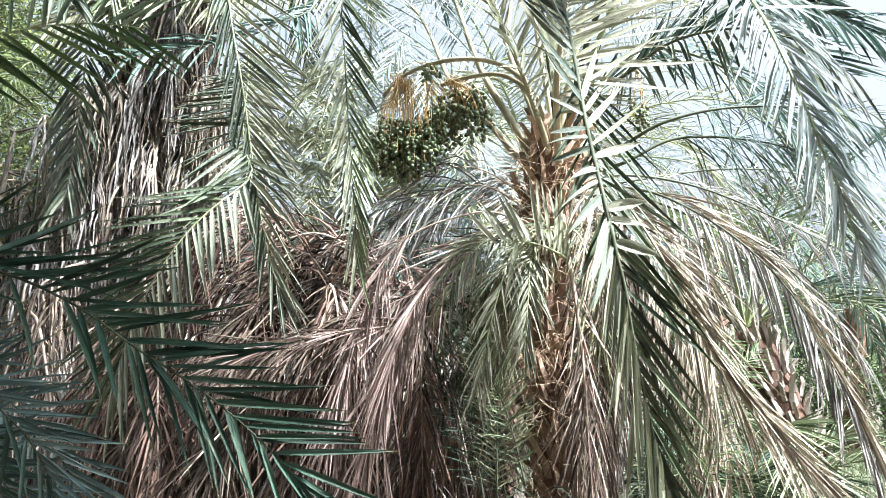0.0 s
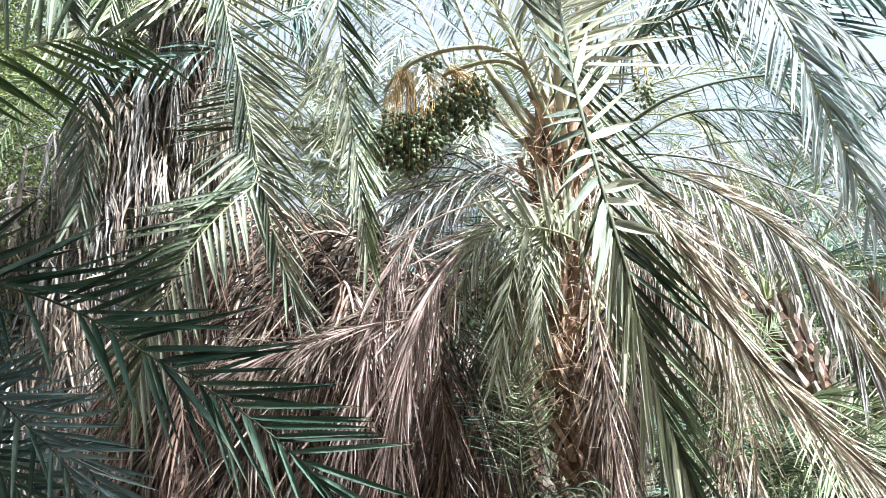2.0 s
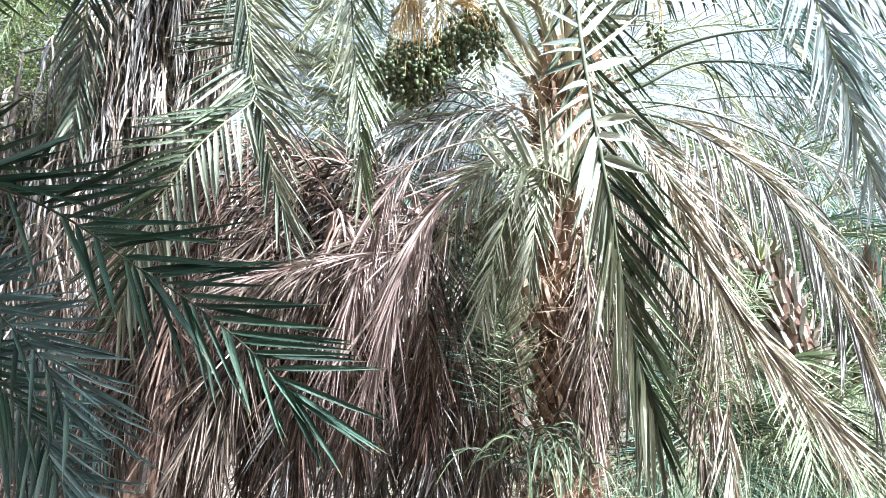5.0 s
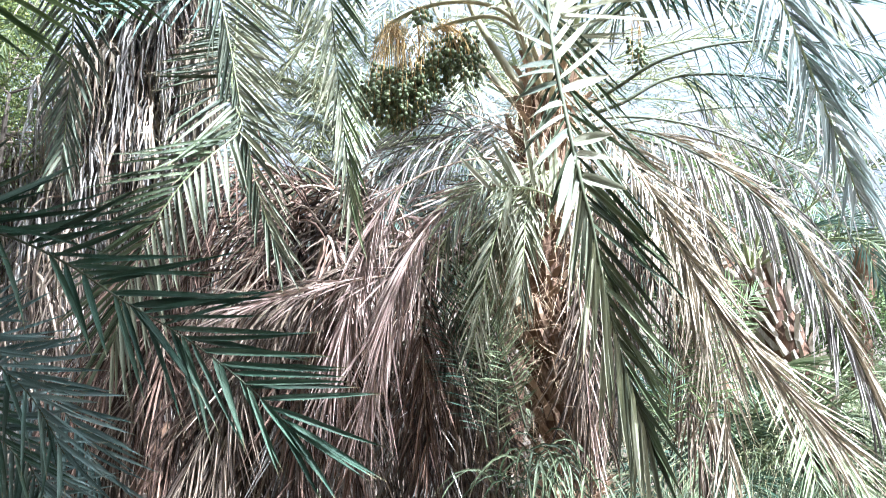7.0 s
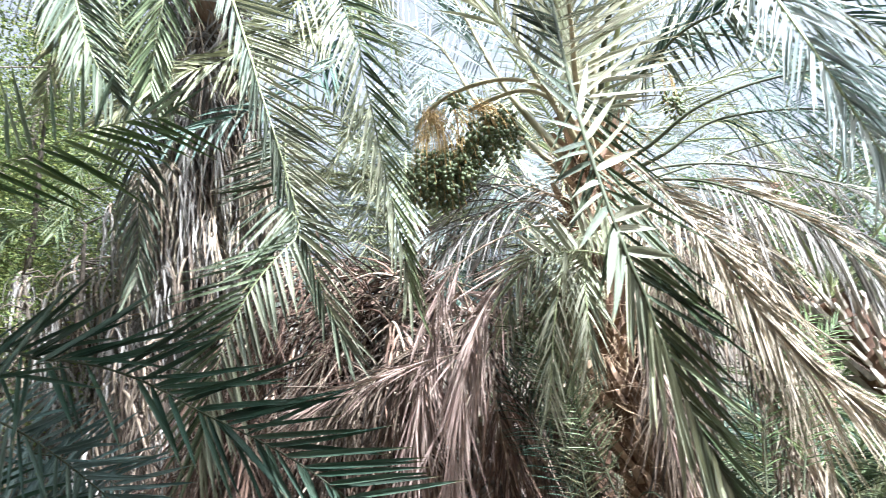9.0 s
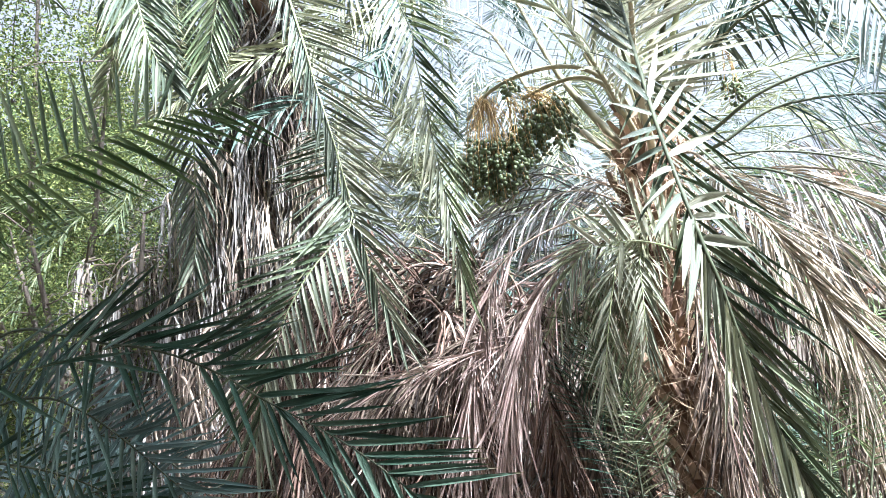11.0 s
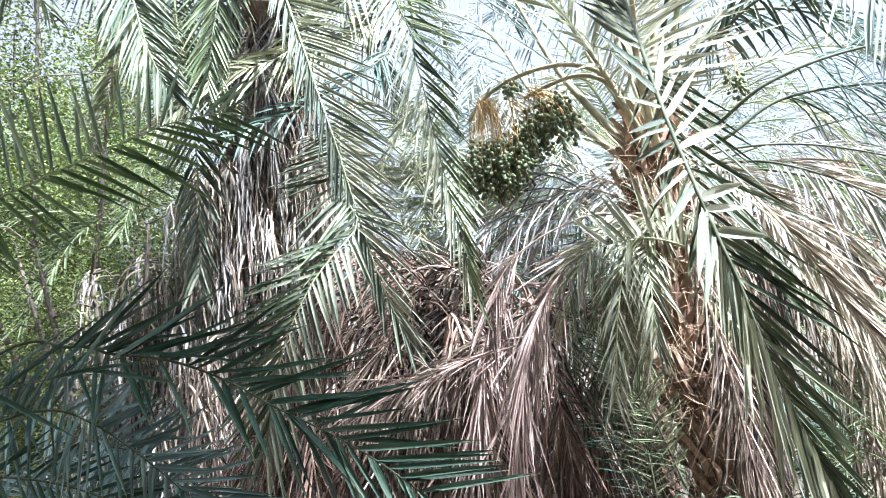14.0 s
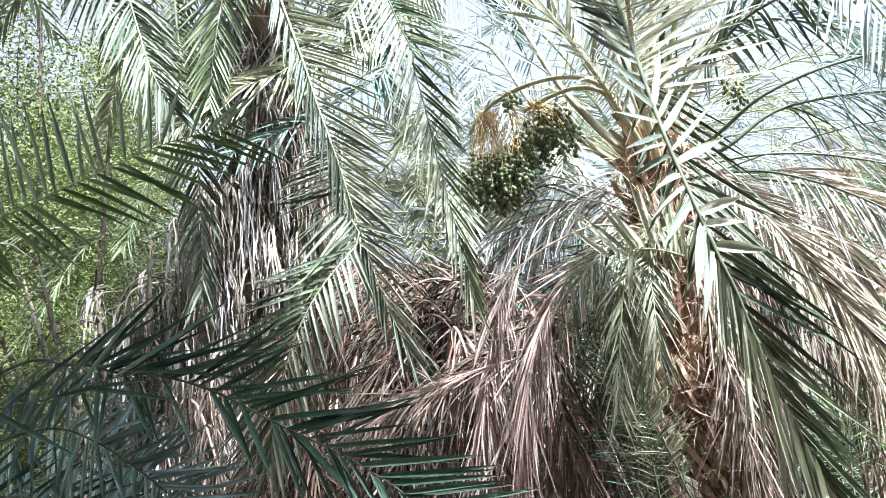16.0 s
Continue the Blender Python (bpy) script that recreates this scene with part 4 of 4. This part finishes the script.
def strips(parent, at, run, count, mats, seed, length=0.42, width=0.022, sway=0.1):
    """A dead frond hanging straight down, its withered leaflets limp and crumpled round the midrib."""
    r = random.Random(seed)
    a = Vector(at)
    slant = Vector((r.gauss(0, sway), r.gauss(0, sway), 0))
    line, far = spline([a + Vector((-slant.x, 0.25, 0.1)), a, a + slant * run * 0.5 - UP * run * 0.5, a + slant * run - UP * run], 24)
    rib = Shape()
    tube(rib, line, [0.009 - 0.006 * k / 24 for k in range(25)], 5, 0.7)
    holder = part("frond", rib, DRY_STALK, parent, "withered frond of the skirt")
    joined = Shape()
    for k in range(count):
        u = r.uniform(0.12, 0.95)
        p = line[int(u * 24)]
        turn = r.uniform(0, 6.28)
        out = Vector((math.cos(turn), math.sin(turn), 0))
        long, wide = length * r.uniform(0.6, 1.3), width * r.uniform(0.5, 1.25)
        at_now, way = p.copy(), (out * 1.2 + Vector((0, 0, r.uniform(0.0, 0.8)))).normalized()
        side = way.cross(UP).normalized()
        start = len(joined.v)
        for n in range(9):
            f = n / 8
            w = wide * (0.35, 0.8, 1.0, 1.0, 0.9, 0.75, 0.55, 0.3, 0.05)[n] / 2
            fold = side.cross(way)
            joined.v += [at_now + side * w + fold * w * 0.7, at_now - fold * w * 0.3, at_now - side * w + fold * w * 0.7]
            joined.uv += [(0, f), (0.5, f), (1, f)]
            way = (way * 0.5 - UP * 0.5 + Vector((r.gauss(0, 0.12), r.gauss(0, 0.12), 0))).normalized()
            side = Matrix.Rotation(r.gauss(0, 0.3), 3, way) @ side
            side = (side - way * side.dot(way)).normalized()
            at_now = at_now + way * (long / 8)
        for n in range(8):
            b = start + 3 * n
            joined.f += [(b, b + 1, b + 4, b + 3), (b + 1, b + 2, b + 5, b + 4)]
    part("foliage", joined, r.choice(mats), holder, kind="stuff")


r_strip = random.Random(66)
for k in range(34):      # upper tier under the old palm's crown
    strips(left, (-2.05 + 0.75 * (k + r_strip.random()) / 34, 3.78 + r_strip.gauss(0, 0.08), 2.78 + r_strip.gauss(0, 0.12)), r_strip.uniform(0.5, 0.9), 52, (GREY, GREY, STRAW, BROWN), 6600 + k, 0.34, 0.013)
for k in range(16):      # high up round the trunk
    strips(left, (-1.95 + 0.5 * (k + r_strip.random()) / 16, 4.0 + r_strip.gauss(0, 0.08), 3.6 + r_strip.gauss(0, 0.2)), r_strip.uniform(0.5, 0.9), 44, (GREY, BROWN, DULL), 6500 + k, 0.34, 0.014)
for k in range(50):      # lower tiers down to the ground, either side of the trunk
    strips(left, (-2.95 + 1.75 * (k + r_strip.random()) / 50, 3.9 + r_strip.gauss(0, 0.12), 2.15 + r_strip.gauss(0, 0.2)), r_strip.uniform(0.7, 1.2), 46, (GREY, BROWN, GREY, DULL), 6700 + k, 0.42, 0.013)
for k in range(44):
    strips(left, (-2.3 + 2.0 * (k + r_strip.random()) / 44, 3.45 + r_strip.gauss(0, 0.12), 1.5 + r_strip.gauss(0, 0.15)), r_strip.uniform(0.7, 1.1), 36, (BROWN, BROWN, BROWN, GREY), 6800 + k, 0.4, 0.011)


# ---- fruit bunch ----
def date_mesh():
    s = Shape()
    for i, (z, w) in enumerate(((-0.5, 0.16), (-0.38, 0.62), (-0.1, 0.98), (0.2, 0.92), (0.42, 0.5), (0.5, 0.1))):
        for k in range(7):
            a = 2 * math.pi * k / 7
            s.v.append(Vector((math.cos(a) * w * 0.5, math.sin(a) * w * 0.5, z)))
            s.uv.append((k / 7, z))
    for i in range(5):
        for k in range(7):
            a, b = i * 7 + k, i * 7 + (k + 1) % 7
            s.f.append((a, b, b + 7, a + 7))
    s.f += [tuple(reversed(range(7))), tuple(range(35, 42))]
    return s.mesh("date", DATE)


DATE_MESH = date_mesh()


def bunch(parent, stalk_line, heads, seed, fine=1.0):
    """Arched fruit stalk, strands fanning from its end, green dates along them. heads: start on the stalk, middle of the fruit, size, strands."""
    r = random.Random(seed)
    places, run = spline(stalk_line, 30)
    s = Shape()
    tube(s, places, [0.015 - 0.006 * k / 30 for k in range(31)], 8, 0.6)
    holder = part("fruit_stalk", s, PETIOLE, parent, "arched tan stalk bearing unripe green dates")
    for where, middle, size, count in heads:
        where, middle = Vector(where), Vector(middle)
        for n in range(count):
            a = where + Vector((r.gauss(0, 0.02), r.gauss(0, 0.02), r.gauss(0, 0.012)))
            off = Vector((r.gauss(0, 1), r.gauss(0, 1), r.gauss(0, 1))).normalized() * r.random() ** 0.4
            end = middle + Vector((off.x * size[0], off.y * size[1], off.z * size[2] - 0.3 * size[2]))
            bulge = a.lerp(end, 0.35) + Vector(((end.x - a.x) * 0.25, (end.y - a.y) * 0.25, 0.02))
            line, run = spline([a, bulge, end], 12)
            strand = Shape()
            tube(strand, line, [0.0013] * 13, 4)
            part("strand", strand, STRAND, holder)
            k = r.uniform(0.6, 0.78)
            while k < 1.0:
                i = min(int(k * 12), 11)
                p = line[i].lerp(line[i + 1], k * 12 - i)
                side = Vector((r.gauss(0, 1), r.gauss(0, 1), r.gauss(0, 0.4))).normalized()
                d = new("date", DATE_MESH)
                d.parent = holder
                long = 0.0225 * fine * r.uniform(0.8, 1.12)
                turn = (side * 0.8 - UP * r.uniform(0.3, 1.4)).to_track_quat("Z", "Y").to_matrix().to_4x4()
                d.matrix_basis = Matrix.Translation(p + side * 0.014) @ turn @ Matrix.Diagonal((long * 0.78, long * 0.78, long, 1))
                k += r.uniform(0.010, 0.015) / max(run, 0.05)
    return holder


bunch(main, [(0.410, 2.600, 2.317), (0.323, 2.580, 2.517), (0.219, 2.570, 2.619), (0.100, 2.600, 2.666), (-0.032, 2.630, 2.666), (-0.153, 2.670, 2.637), (-0.230, 2.690, 2.590), (-0.275, 2.700, 2.530)], (
    ((-0.204, 2.690, 2.604), (-0.180, 2.720, 2.31), (0.15, 0.11, 0.11), 96),
    ((-0.131, 2.660, 2.643), (-0.077, 2.640, 2.615), (0.05, 0.04, 0.03), 8)), 61)
bunch(main, [(0.389, 2.620, 2.388), (0.280, 2.600, 2.555), (0.181, 2.620, 2.618), (0.061, 2.660, 2.616), (-0.049, 2.700, 2.589)], (
    ((-0.005, 2.680, 2.601), (0.058, 2.720, 2.485), (0.13, 0.09, 0.115), 60),
    ((-0.100, 2.680, 2.610), (-0.045, 2.740, 2.395), (0.09, 0.08, 0.08), 26)), 63)
bunch(main, [(0.466, 2.731, 2.332), (0.578, 2.774, 2.637), (0.706, 2.836, 2.791), (0.802, 2.918, 2.779)], (((0.802, 2.918, 2.779), (0.825, 2.981, 2.597), (0.07, 0.07, 0.08), 9),), 62)


# ---- palms further back ----
def back_palm(x, y, height, radius, fronds, mats, seed, long=2.2, boots=70, skirts=6, label="date palm in the grove behind", lift=0.0, lean=(0, 0), pairs=46, width=0.0135):
    r = random.Random(seed)
    p = palm((x, y, 0), label)
    top = Vector((x + r.gauss(0, 0.1) + lean[0], y + r.gauss(0, 0.1) + lean[1], height))
    trunk(p, [(x, y, -0.1), (x + lean[0] * 0.45, y + lean[1] * 0.45, height * 0.5), top], radius, boots, seed, 1.1, 0, OLD_BOOT)
    for k in range(fronds):
        a = k * 2.39996 + r.uniform(-0.2, 0.2)
        out = Vector((math.cos(a), math.sin(a), 0))
        rise = 1.1 - 1.5 * k / fronds + r.gauss(0, 0.1) + lift
        run = long * r.uniform(0.8, 1.15)
        pts = [top, top + out * run * 0.3 + UP * run * 0.32 * rise, top + out * run * 0.65 + UP * run * (0.5 * rise - 0.08), top + out * run * 0.9 + UP * run * (0.45 * rise - 0.38)]
        frond(p, pts, UP + out * 0.3, 0.42, width, pairs, (58, 30), 22, 0.45, 0.18, r.choice(mats), STALK, 0.014, False, 1.0, seed=seed * 50 + k, label="arching frond", widths=FAR_WIDTHS)
    for k in range(skirts):
        a = k * 2.39996
        out = Vector((math.cos(a), math.sin(a), 0))
        run = r.uniform(0.9, 1.5)
        pts = [top - UP * 0.1, top + out * 0.3 - UP * 0.1, top + out * 0.55 - UP * 0.5 * run, top + out * 0.6 - UP * run]
        frond(p, pts, out + UP * 0.2, 0.36, 0.010, 40, (40, 16), 0, 2.0, 0.15, r.choice((BROWN, GREY, STRAW)), DRY_STALK, 0.01, False, 1.6, seed=seed * 70 + k, label="dead hanging frond", widths=FAR_WIDTHS)


back_palm(2.84, 4.95, 1.77, 0.155, 13, (TEAL, DEEP, FRESH), 71, 1.6, 190, 0, lift=0.55, lean=(-0.56, 0.0))
# PALE fronds further back carry the sky's glare in their colour
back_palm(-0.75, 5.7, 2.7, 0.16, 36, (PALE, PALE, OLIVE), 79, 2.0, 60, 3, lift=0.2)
back_palm(1.95, 4.5, 0.4, 0.09, 22, (DEEP, GREEN, DARK), 94, 1.15, 24, 0, "young date palm low in the shade", lift=0.35)
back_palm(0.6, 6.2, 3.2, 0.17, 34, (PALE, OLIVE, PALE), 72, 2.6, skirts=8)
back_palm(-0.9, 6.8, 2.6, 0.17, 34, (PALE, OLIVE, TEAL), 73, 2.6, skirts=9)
back_palm(-3.6, 7.0, 2.6, 0.18, 30, (GREEN, TEAL), 74, 2.6, skirts=10)
back_palm(3.6, 9.0, 3.4, 0.18, 18, (PALE, TEAL), 75, 2.8)
back_palm(1.9, 9.5, 1.4, 0.18, 30, (FRESH, TEAL), 76, 2.4)
back_palm(-1.2, 10.0, 2.2, 0.18, 30, (GREEN, TEAL), 77, 2.6)
back_palm(6.5, 11.0, 2.4, 0.18, 20, (PALE, TEAL), 78, 2.6)


# crown of the old palm: living fronds above the skirt
left_top = Vector(LEFT_LINE[-1])
for k in range(16):
    a = k * 2.39996
    out = Vector((math.cos(a), math.sin(a), 0))
    rise = 1.0 - 1.3 * k / 16
    pts = [left_top, left_top + out * 0.6 + UP * 0.6 * rise, left_top + out * 1.3 + UP * (0.9 * rise - 0.2), left_top + out * 1.8 + UP * (0.8 * rise - 0.9)]
    frond(left, pts, UP + out * 0.3, 0.42, 0.02, 44, (58, 30), 22, 0.5, 0.2, (OLIVE, GREEN, TEAL)[k % 3], STALK, 0.014, False, 1.0, seed=800 + k, label="arching frond")


# long fronds of the old palm arching forward, added out of view to shade its skirt
for k, end in enumerate(((-1.1, 3.2, 4.7), (-0.8, 3.0, 4.8), (-0.5, 2.8, 4.7), (-0.2, 2.9, 4.6), (-0.7, 2.6, 4.4), (-1.4, 2.8, 4.5), (-1.0, 3.5, 4.9))):
    mid = left_top.lerp(Vector(end), 0.55) + UP * 0.5
    frond(left, [left_top, mid, end], UP, 0.42, 0.02, 46, (58, 30), 12, 0.4, 0.2, (GREEN, TEAL)[k % 2], STALK, 0.014, False, 1.0, seed=830 + k, label="long unseen frond added overhead for shade")


# ---- broad-leaved trees and shrubs behind ----
def leafy_tree(x, y, height, spread, leaves, seed, label, mat=SHRUB, size=0.05, low=0.3):
    """Forked trunk, limbs and twigs; small leaves in loose clumps at the twigs."""
    r = random.Random(seed)
    t = thing("tree", (x, y, 0), label, "tree", "trees behind the palms")
    wood, tips = Shape(), []
    for k in range(9):
        a = k * 2.39996 + r.uniform(-0.3, 0.3)
        out = Vector((math.cos(a), math.sin(a), 0)) * spread * r.uniform(0.4, 1.0)
        top = Vector((x, y, 0)) + out + UP * height * r.uniform(0.55, 1.0)
        line, run = spline([(x + r.gauss(0, 0.05), y, -0.05), Vector((x, y, height * low)) + out * 0.15, Vector((x, y, height * 0.6)) + out * 0.6, top], 12)
        tube(wood, line, [0.05 * (1.1 - i / 12) + 0.004 for i in range(13)], 6)
        for i in range(3, 13):
            for _ in range(3):
                end = line[i] + Vector((r.gauss(0, 1), r.gauss(0, 1), r.gauss(0, 0.8))) * spread * 0.17
                tube(wood, [line[i], line[i].lerp(end, 0.5) + UP * 0.05, end], [0.008, 0.005, 0.002], 4)
                tips += [line[i].lerp(end, f) for f in (0.4, 0.6, 0.8, 1.0, 1.1)]
    part("trunk", wood, TWIG, t)
    crown = Shape()
    for _ in range(leaves):
        p = r.choice(tips) + Vector((r.gauss(0, 1), r.gauss(0, 1), r.gauss(0, 1))) * spread * 0.075
        way = Vector((r.gauss(0, 1), r.gauss(0, 1), r.gauss(-0.3, 0.7))).normalized()
        wide = way.cross(Vector((r.gauss(0, 1), r.gauss(0, 1), r.gauss(0, 1)))).normalized()
        n = len(crown.v)
        long = size * r.uniform(0.6, 1.3)
        crown.v += [p, p + way * long * 0.5 + wide * long * 0.22, p + way * long, p + way * long * 0.5 - wide * long * 0.22]
        crown.uv += [(0.5, 0), (0, 0.5), (0.5, 0.85), (1, 0.5)]
        crown.f.append((n, n + 1, n + 2, n + 3))
    part("crown", crown, mat, t, kind="stuff")


leafy_tree(-4.4, 5.6, 4.2, 1.9, 120000, 81, "yellow-green leafy tree behind the palms", FOLIAGE, size=0.027)
leafy_tree(-5.9, 6.9, 6.8, 2.4, 120000, 82, "tall green leafy tree far behind", FOLIAGE, 0.045)
leafy_tree(-9.4, 10.6, 9.6, 3.4, 100000, 93, "dark green leafy tree far behind", FOLIAGE, 0.08)
leafy_tree(-2.75, 4.0, 2.6, 0.75, 14000, 83, "small yellow-green shrub among dead fronds", size=0.028)
leafy_tree(4.6, 12.0, 4.0, 2.4, 9000, 84, "green leafy tree across the clearing", FRESH, 0.1)
leafy_tree(9.0, 14.0, 5.0, 3.0, 9000, 85, "green leafy tree across the clearing", FRESH, 0.1)


# ---- grass, weeds and thin suckers ----
def grass_patch(name, label, spots, blades, height, seed, mat=GRASS, width=0.008):
    r = random.Random(seed)
    s = Shape()
    for _ in range(blades):
        x, y, w, d = r.choice(spots)
        p = Vector((x + r.gauss(0, w), y + r.gauss(0, d), 0))
        a = r.uniform(0, 6.28)
        way = Vector((math.cos(a) * 0.35, math.sin(a) * 0.35, 1))
        blade(s, p, way, Vector((math.cos(a), math.sin(a), 0.2)), height * r.uniform(0.5, 1.2), width * r.uniform(0.7, 1.3), r.uniform(0.1, 0.9), 0.2, widths=((0.0, 0.8), (0.4, 0.9), (0.75, 0.6), (1.0, 0.05)))
    ob = new(name, s.mesh(name, mat))
    tagged(ob, label, "grass", kind="stuff")


grass_patch("grass", "bright green grass in the sunny clearing", ((4.0, 9.0, 1.8, 1.8), (6.5, 11.0, 2.5, 2.5), (8.0, 15.0, 4.0, 3.0), (6.2, 8.6, 1.2, 1.0)), 30000, 0.3, 91, width=0.012)
grass_patch("weeds", "thin green weeds under the palms", ((1.3, 3.2, 0.35, 0.35), (1.9, 3.8, 0.4, 0.5)), 2200, 0.8, 92, DEEP, 0.007)
for k, line in enumerate((
    [(0.288, 2.572, 1.005), (0.204, 2.456, 1.289), (0.130, 2.424, 1.555), (0.043, 2.405, 1.704)], [(0.240, 2.489, 1.022), (0.221, 2.451, 1.329), (0.229, 2.428, 1.522), (0.277, 2.408, 1.680)],
    [(0.208, 2.572, 1.000), (0.161, 2.630, 1.183), (0.066, 2.606, 1.383), (0.033, 2.662, 1.586)], [(0.332, 2.479, 1.104), (0.260, 2.451, 1.331), (0.171, 2.428, 1.519), (0.142, 2.480, 1.753)],
    [(0.821, 2.485, 1.057), (0.872, 2.533, 1.319), (1.011, 2.589, 1.523), (1.154, 2.734, 1.654)], [(0.937, 2.484, 1.064), (1.012, 2.532, 1.328), (1.057, 2.598, 1.443), (1.244, 2.739, 1.616)])):
    frond(main, line, TOWARD, 0.17, 0.0045, 34, (52, 24), 10, 0.4, 0.1, (DEEP, OLIVE, DARK, GREEN)[k] if k < 4 else FRESH, DARK_STALK, 0.004, False, 1.3, seed=900 + k, label="thin green sucker shoot at the trunk's foot")


# ---- palms added behind and beside the path: they close overhead to cut sky light ----
back_palm(-2.9, -1.2, 3.3, 0.17, 34, (GREEN, TEAL, DARK), 101, 2.5, 40, 6, "tall date palm added out of view for shade", 0.15, pairs=26, width=0.025)
back_palm(1.0, -3.6, 3.6, 0.17, 34, (GREEN, TEAL), 102, 2.6, 40, 6, "tall date palm added out of view for shade", 0.15, pairs=26, width=0.025)
back_palm(-5.2, 1.6, 3.9, 0.17, 34, (GREEN, TEAL, DARK), 103, 2.4, 40, 6, "tall date palm added out of view for shade", 0.2, pairs=26, width=0.025)
back_palm(-0.6, -5.0, 3.0, 0.17, 30, (GREEN, TEAL), 104, 2.6, 40, 6, "date palm added behind the path for shade", 0.0, pairs=26, width=0.025)
back_palm(-5.5, -3.5, 3.0, 0.17, 30, (GREEN, TEAL), 105, 2.6, 40, 6, "date palm added behind the path for shade", 0.0, pairs=26, width=0.025)
for k, line in enumerate((
    [(-1.793, 2.721, 4.247), (-1.734, 2.582, 3.612), (-1.606, 2.510, 3.151), (-1.523, 2.476, 2.923), (-1.455, 2.513, 2.758)], [(-1.184, 3.134, 4.370), (-1.359, 2.893, 3.605), (-1.407, 2.785, 3.182), (-1.429, 2.747, 2.871)],
    [(-2.250, 2.799, 4.307), (-2.076, 2.841, 3.687), (-1.739, 2.891, 3.194), (-1.407, 2.921, 2.826)], [(-0.470, 3.136, 4.075), (-0.814, 3.022, 3.362), (-1.127, 2.931, 3.074), (-1.411, 2.819, 2.952), (-1.679, 2.799, 2.786)],
    [(-0.240, 3.346, 4.027), (-0.514, 3.218, 3.485), (-0.830, 3.052, 3.148), (-1.080, 2.951, 2.993)], [(-1.762, 3.077, 4.104), (-1.766, 3.090, 3.475), (-1.704, 3.093, 2.981), (-1.686, 3.090, 2.482), (-1.731, 3.145, 2.071)])):
    frond(left, line, (0.1, -1, 0.4), 0.34, 0.014, 50, (52, 28), 8, 0.5, 0.2, (DULL, GREEN, GREEN, OLIVE, OLIVE, DULL)[k], STALK, 0.010, False, 1.0, seed=950 + k, label="hanging frond of the old palm")

# added out of view: its crown keeps the sun off the near fronds
back_palm(0.45, -0.9, 3.9, 0.15, 56, (GREEN, TEAL), 107, 0.78, 40, 0, "unseen leaning palm added to shade the near fronds", 0.1, lean=(-0.2, 1.1))


# ---- tufts of arching strips at the trunk's foot ----
def tuft(at, count, seed, mat, long=(0.16, 0.34)):
    r = random.Random(seed)
    s = Shape()
    for _ in range(count):
        a = r.uniform(-2.9, 0.2)
        out = Vector((math.cos(a), math.sin(a) * 0.6, 0))
        p = Vector(at) + Vector((r.gauss(0, 0.05), r.gauss(0, 0.03), r.gauss(0, 0.03)))
        blade(s, p, out * r.uniform(0.4, 1.0) + UP, out * 0.4 + UP * 0.3 + Vector((0, -0.6, 0)), r.uniform(*long), r.uniform(0.005, 0.009), r.uniform(1.6, 3.6), 0.5, widths=((0.0, 0.6), (0.15, 0.9), (0.3, 1.0), (0.45, 1.0), (0.6, 0.9), (0.75, 0.7), (0.9, 0.4), (1.0, 0.05)))
    ob = new("leaf_tuft", s.mesh("leaf_tuft", mat))
    tagged(ob, "tuft of narrow arching leaf strips at the palm's foot", "dead leaves", kind="stuff")


tuft((0.368, 2.460, 1.005), 23, 5, DEEP)
tuft((0.316, 2.500, 0.914), 20, 6, DEEP)
tuft((0.439, 2.460, 0.931), 17, 7, DEEP)

# trees added out of view to close off the light from behind
leafy_tree(-3.6, -0.6, 5.0, 1.7, 9000, 86, "dense green tree added unseen behind the path", FRESH, 0.16)
leafy_tree(-1.6, -3.0, 5.0, 1.8, 9000, 87, "dense green tree added unseen behind the path", FRESH, 0.16)
leafy_tree(1.6, -3.8, 5.0, 1.8, 9000, 88, "dense green tree added unseen behind the path", FRESH, 0.16)


# ---- fallen leaflets on the ground ----
def litter(count, seed):
    r = random.Random(seed)
    s = Shape()
    for _ in range(count):
        p = Vector((r.gauss(0.1, 1.3), r.gauss(2.9, 1.1), 0.03 + 0.05 * r.random()))
        a = r.uniform(0, 6.28)
        blade(s, p, Vector((math.cos(a), math.sin(a), r.uniform(-0.05, 0.15))), Vector((r.gauss(0, 0.3), r.gauss(0, 0.3), 1)).normalized(), r.uniform(0.15, 0.4), r.uniform(0.008, 0.016), 0.1, 0.3)
    ob = new("leaf_litter", s.mesh("leaf_litter", BROWN))
    tagged(ob, "dry brown palm leaflets strewn over the soil", "dead leaves", kind="stuff")


litter(5000, 8)

leafy_tree(6.2, 11.8, 1.6, 1.5, 14000, 89, "low green bush at the clearing's edge", FRESH, 0.06, 0.1)
leafy_tree(7.6, 10.5, 2.2, 1.8, 14000, 90, "low green bush at the clearing's edge", FRESH, 0.07, 0.1)
leafy_tree(11.0, 13.0, 3.0, 2.4, 14000, 92, "low green bush at the clearing's edge", FRESH, 0.09, 0.1)

# tall crowns added above the view to reduce skylight on left and centre
back_palm(-2.4, 0.4, 5.6, 0.17, 40, (GREEN, TEAL), 108, 2.5, 40, 0, "very tall unseen palm added to cut sky light", 0.0, pairs=26, width=0.025)
back_palm(-4.6, 2.4, 5.6, 0.17, 40, (GREEN, TEAL), 109, 2.5, 40, 0, "very tall unseen palm added to cut sky light", 0.1, pairs=26, width=0.025)
back_palm(0.1, -2.3, 5.6, 0.17, 40, (GREEN, TEAL), 110, 2.5, 40, 0, "very tall unseen palm added to cut sky light", 0.0, pairs=26, width=0.025)
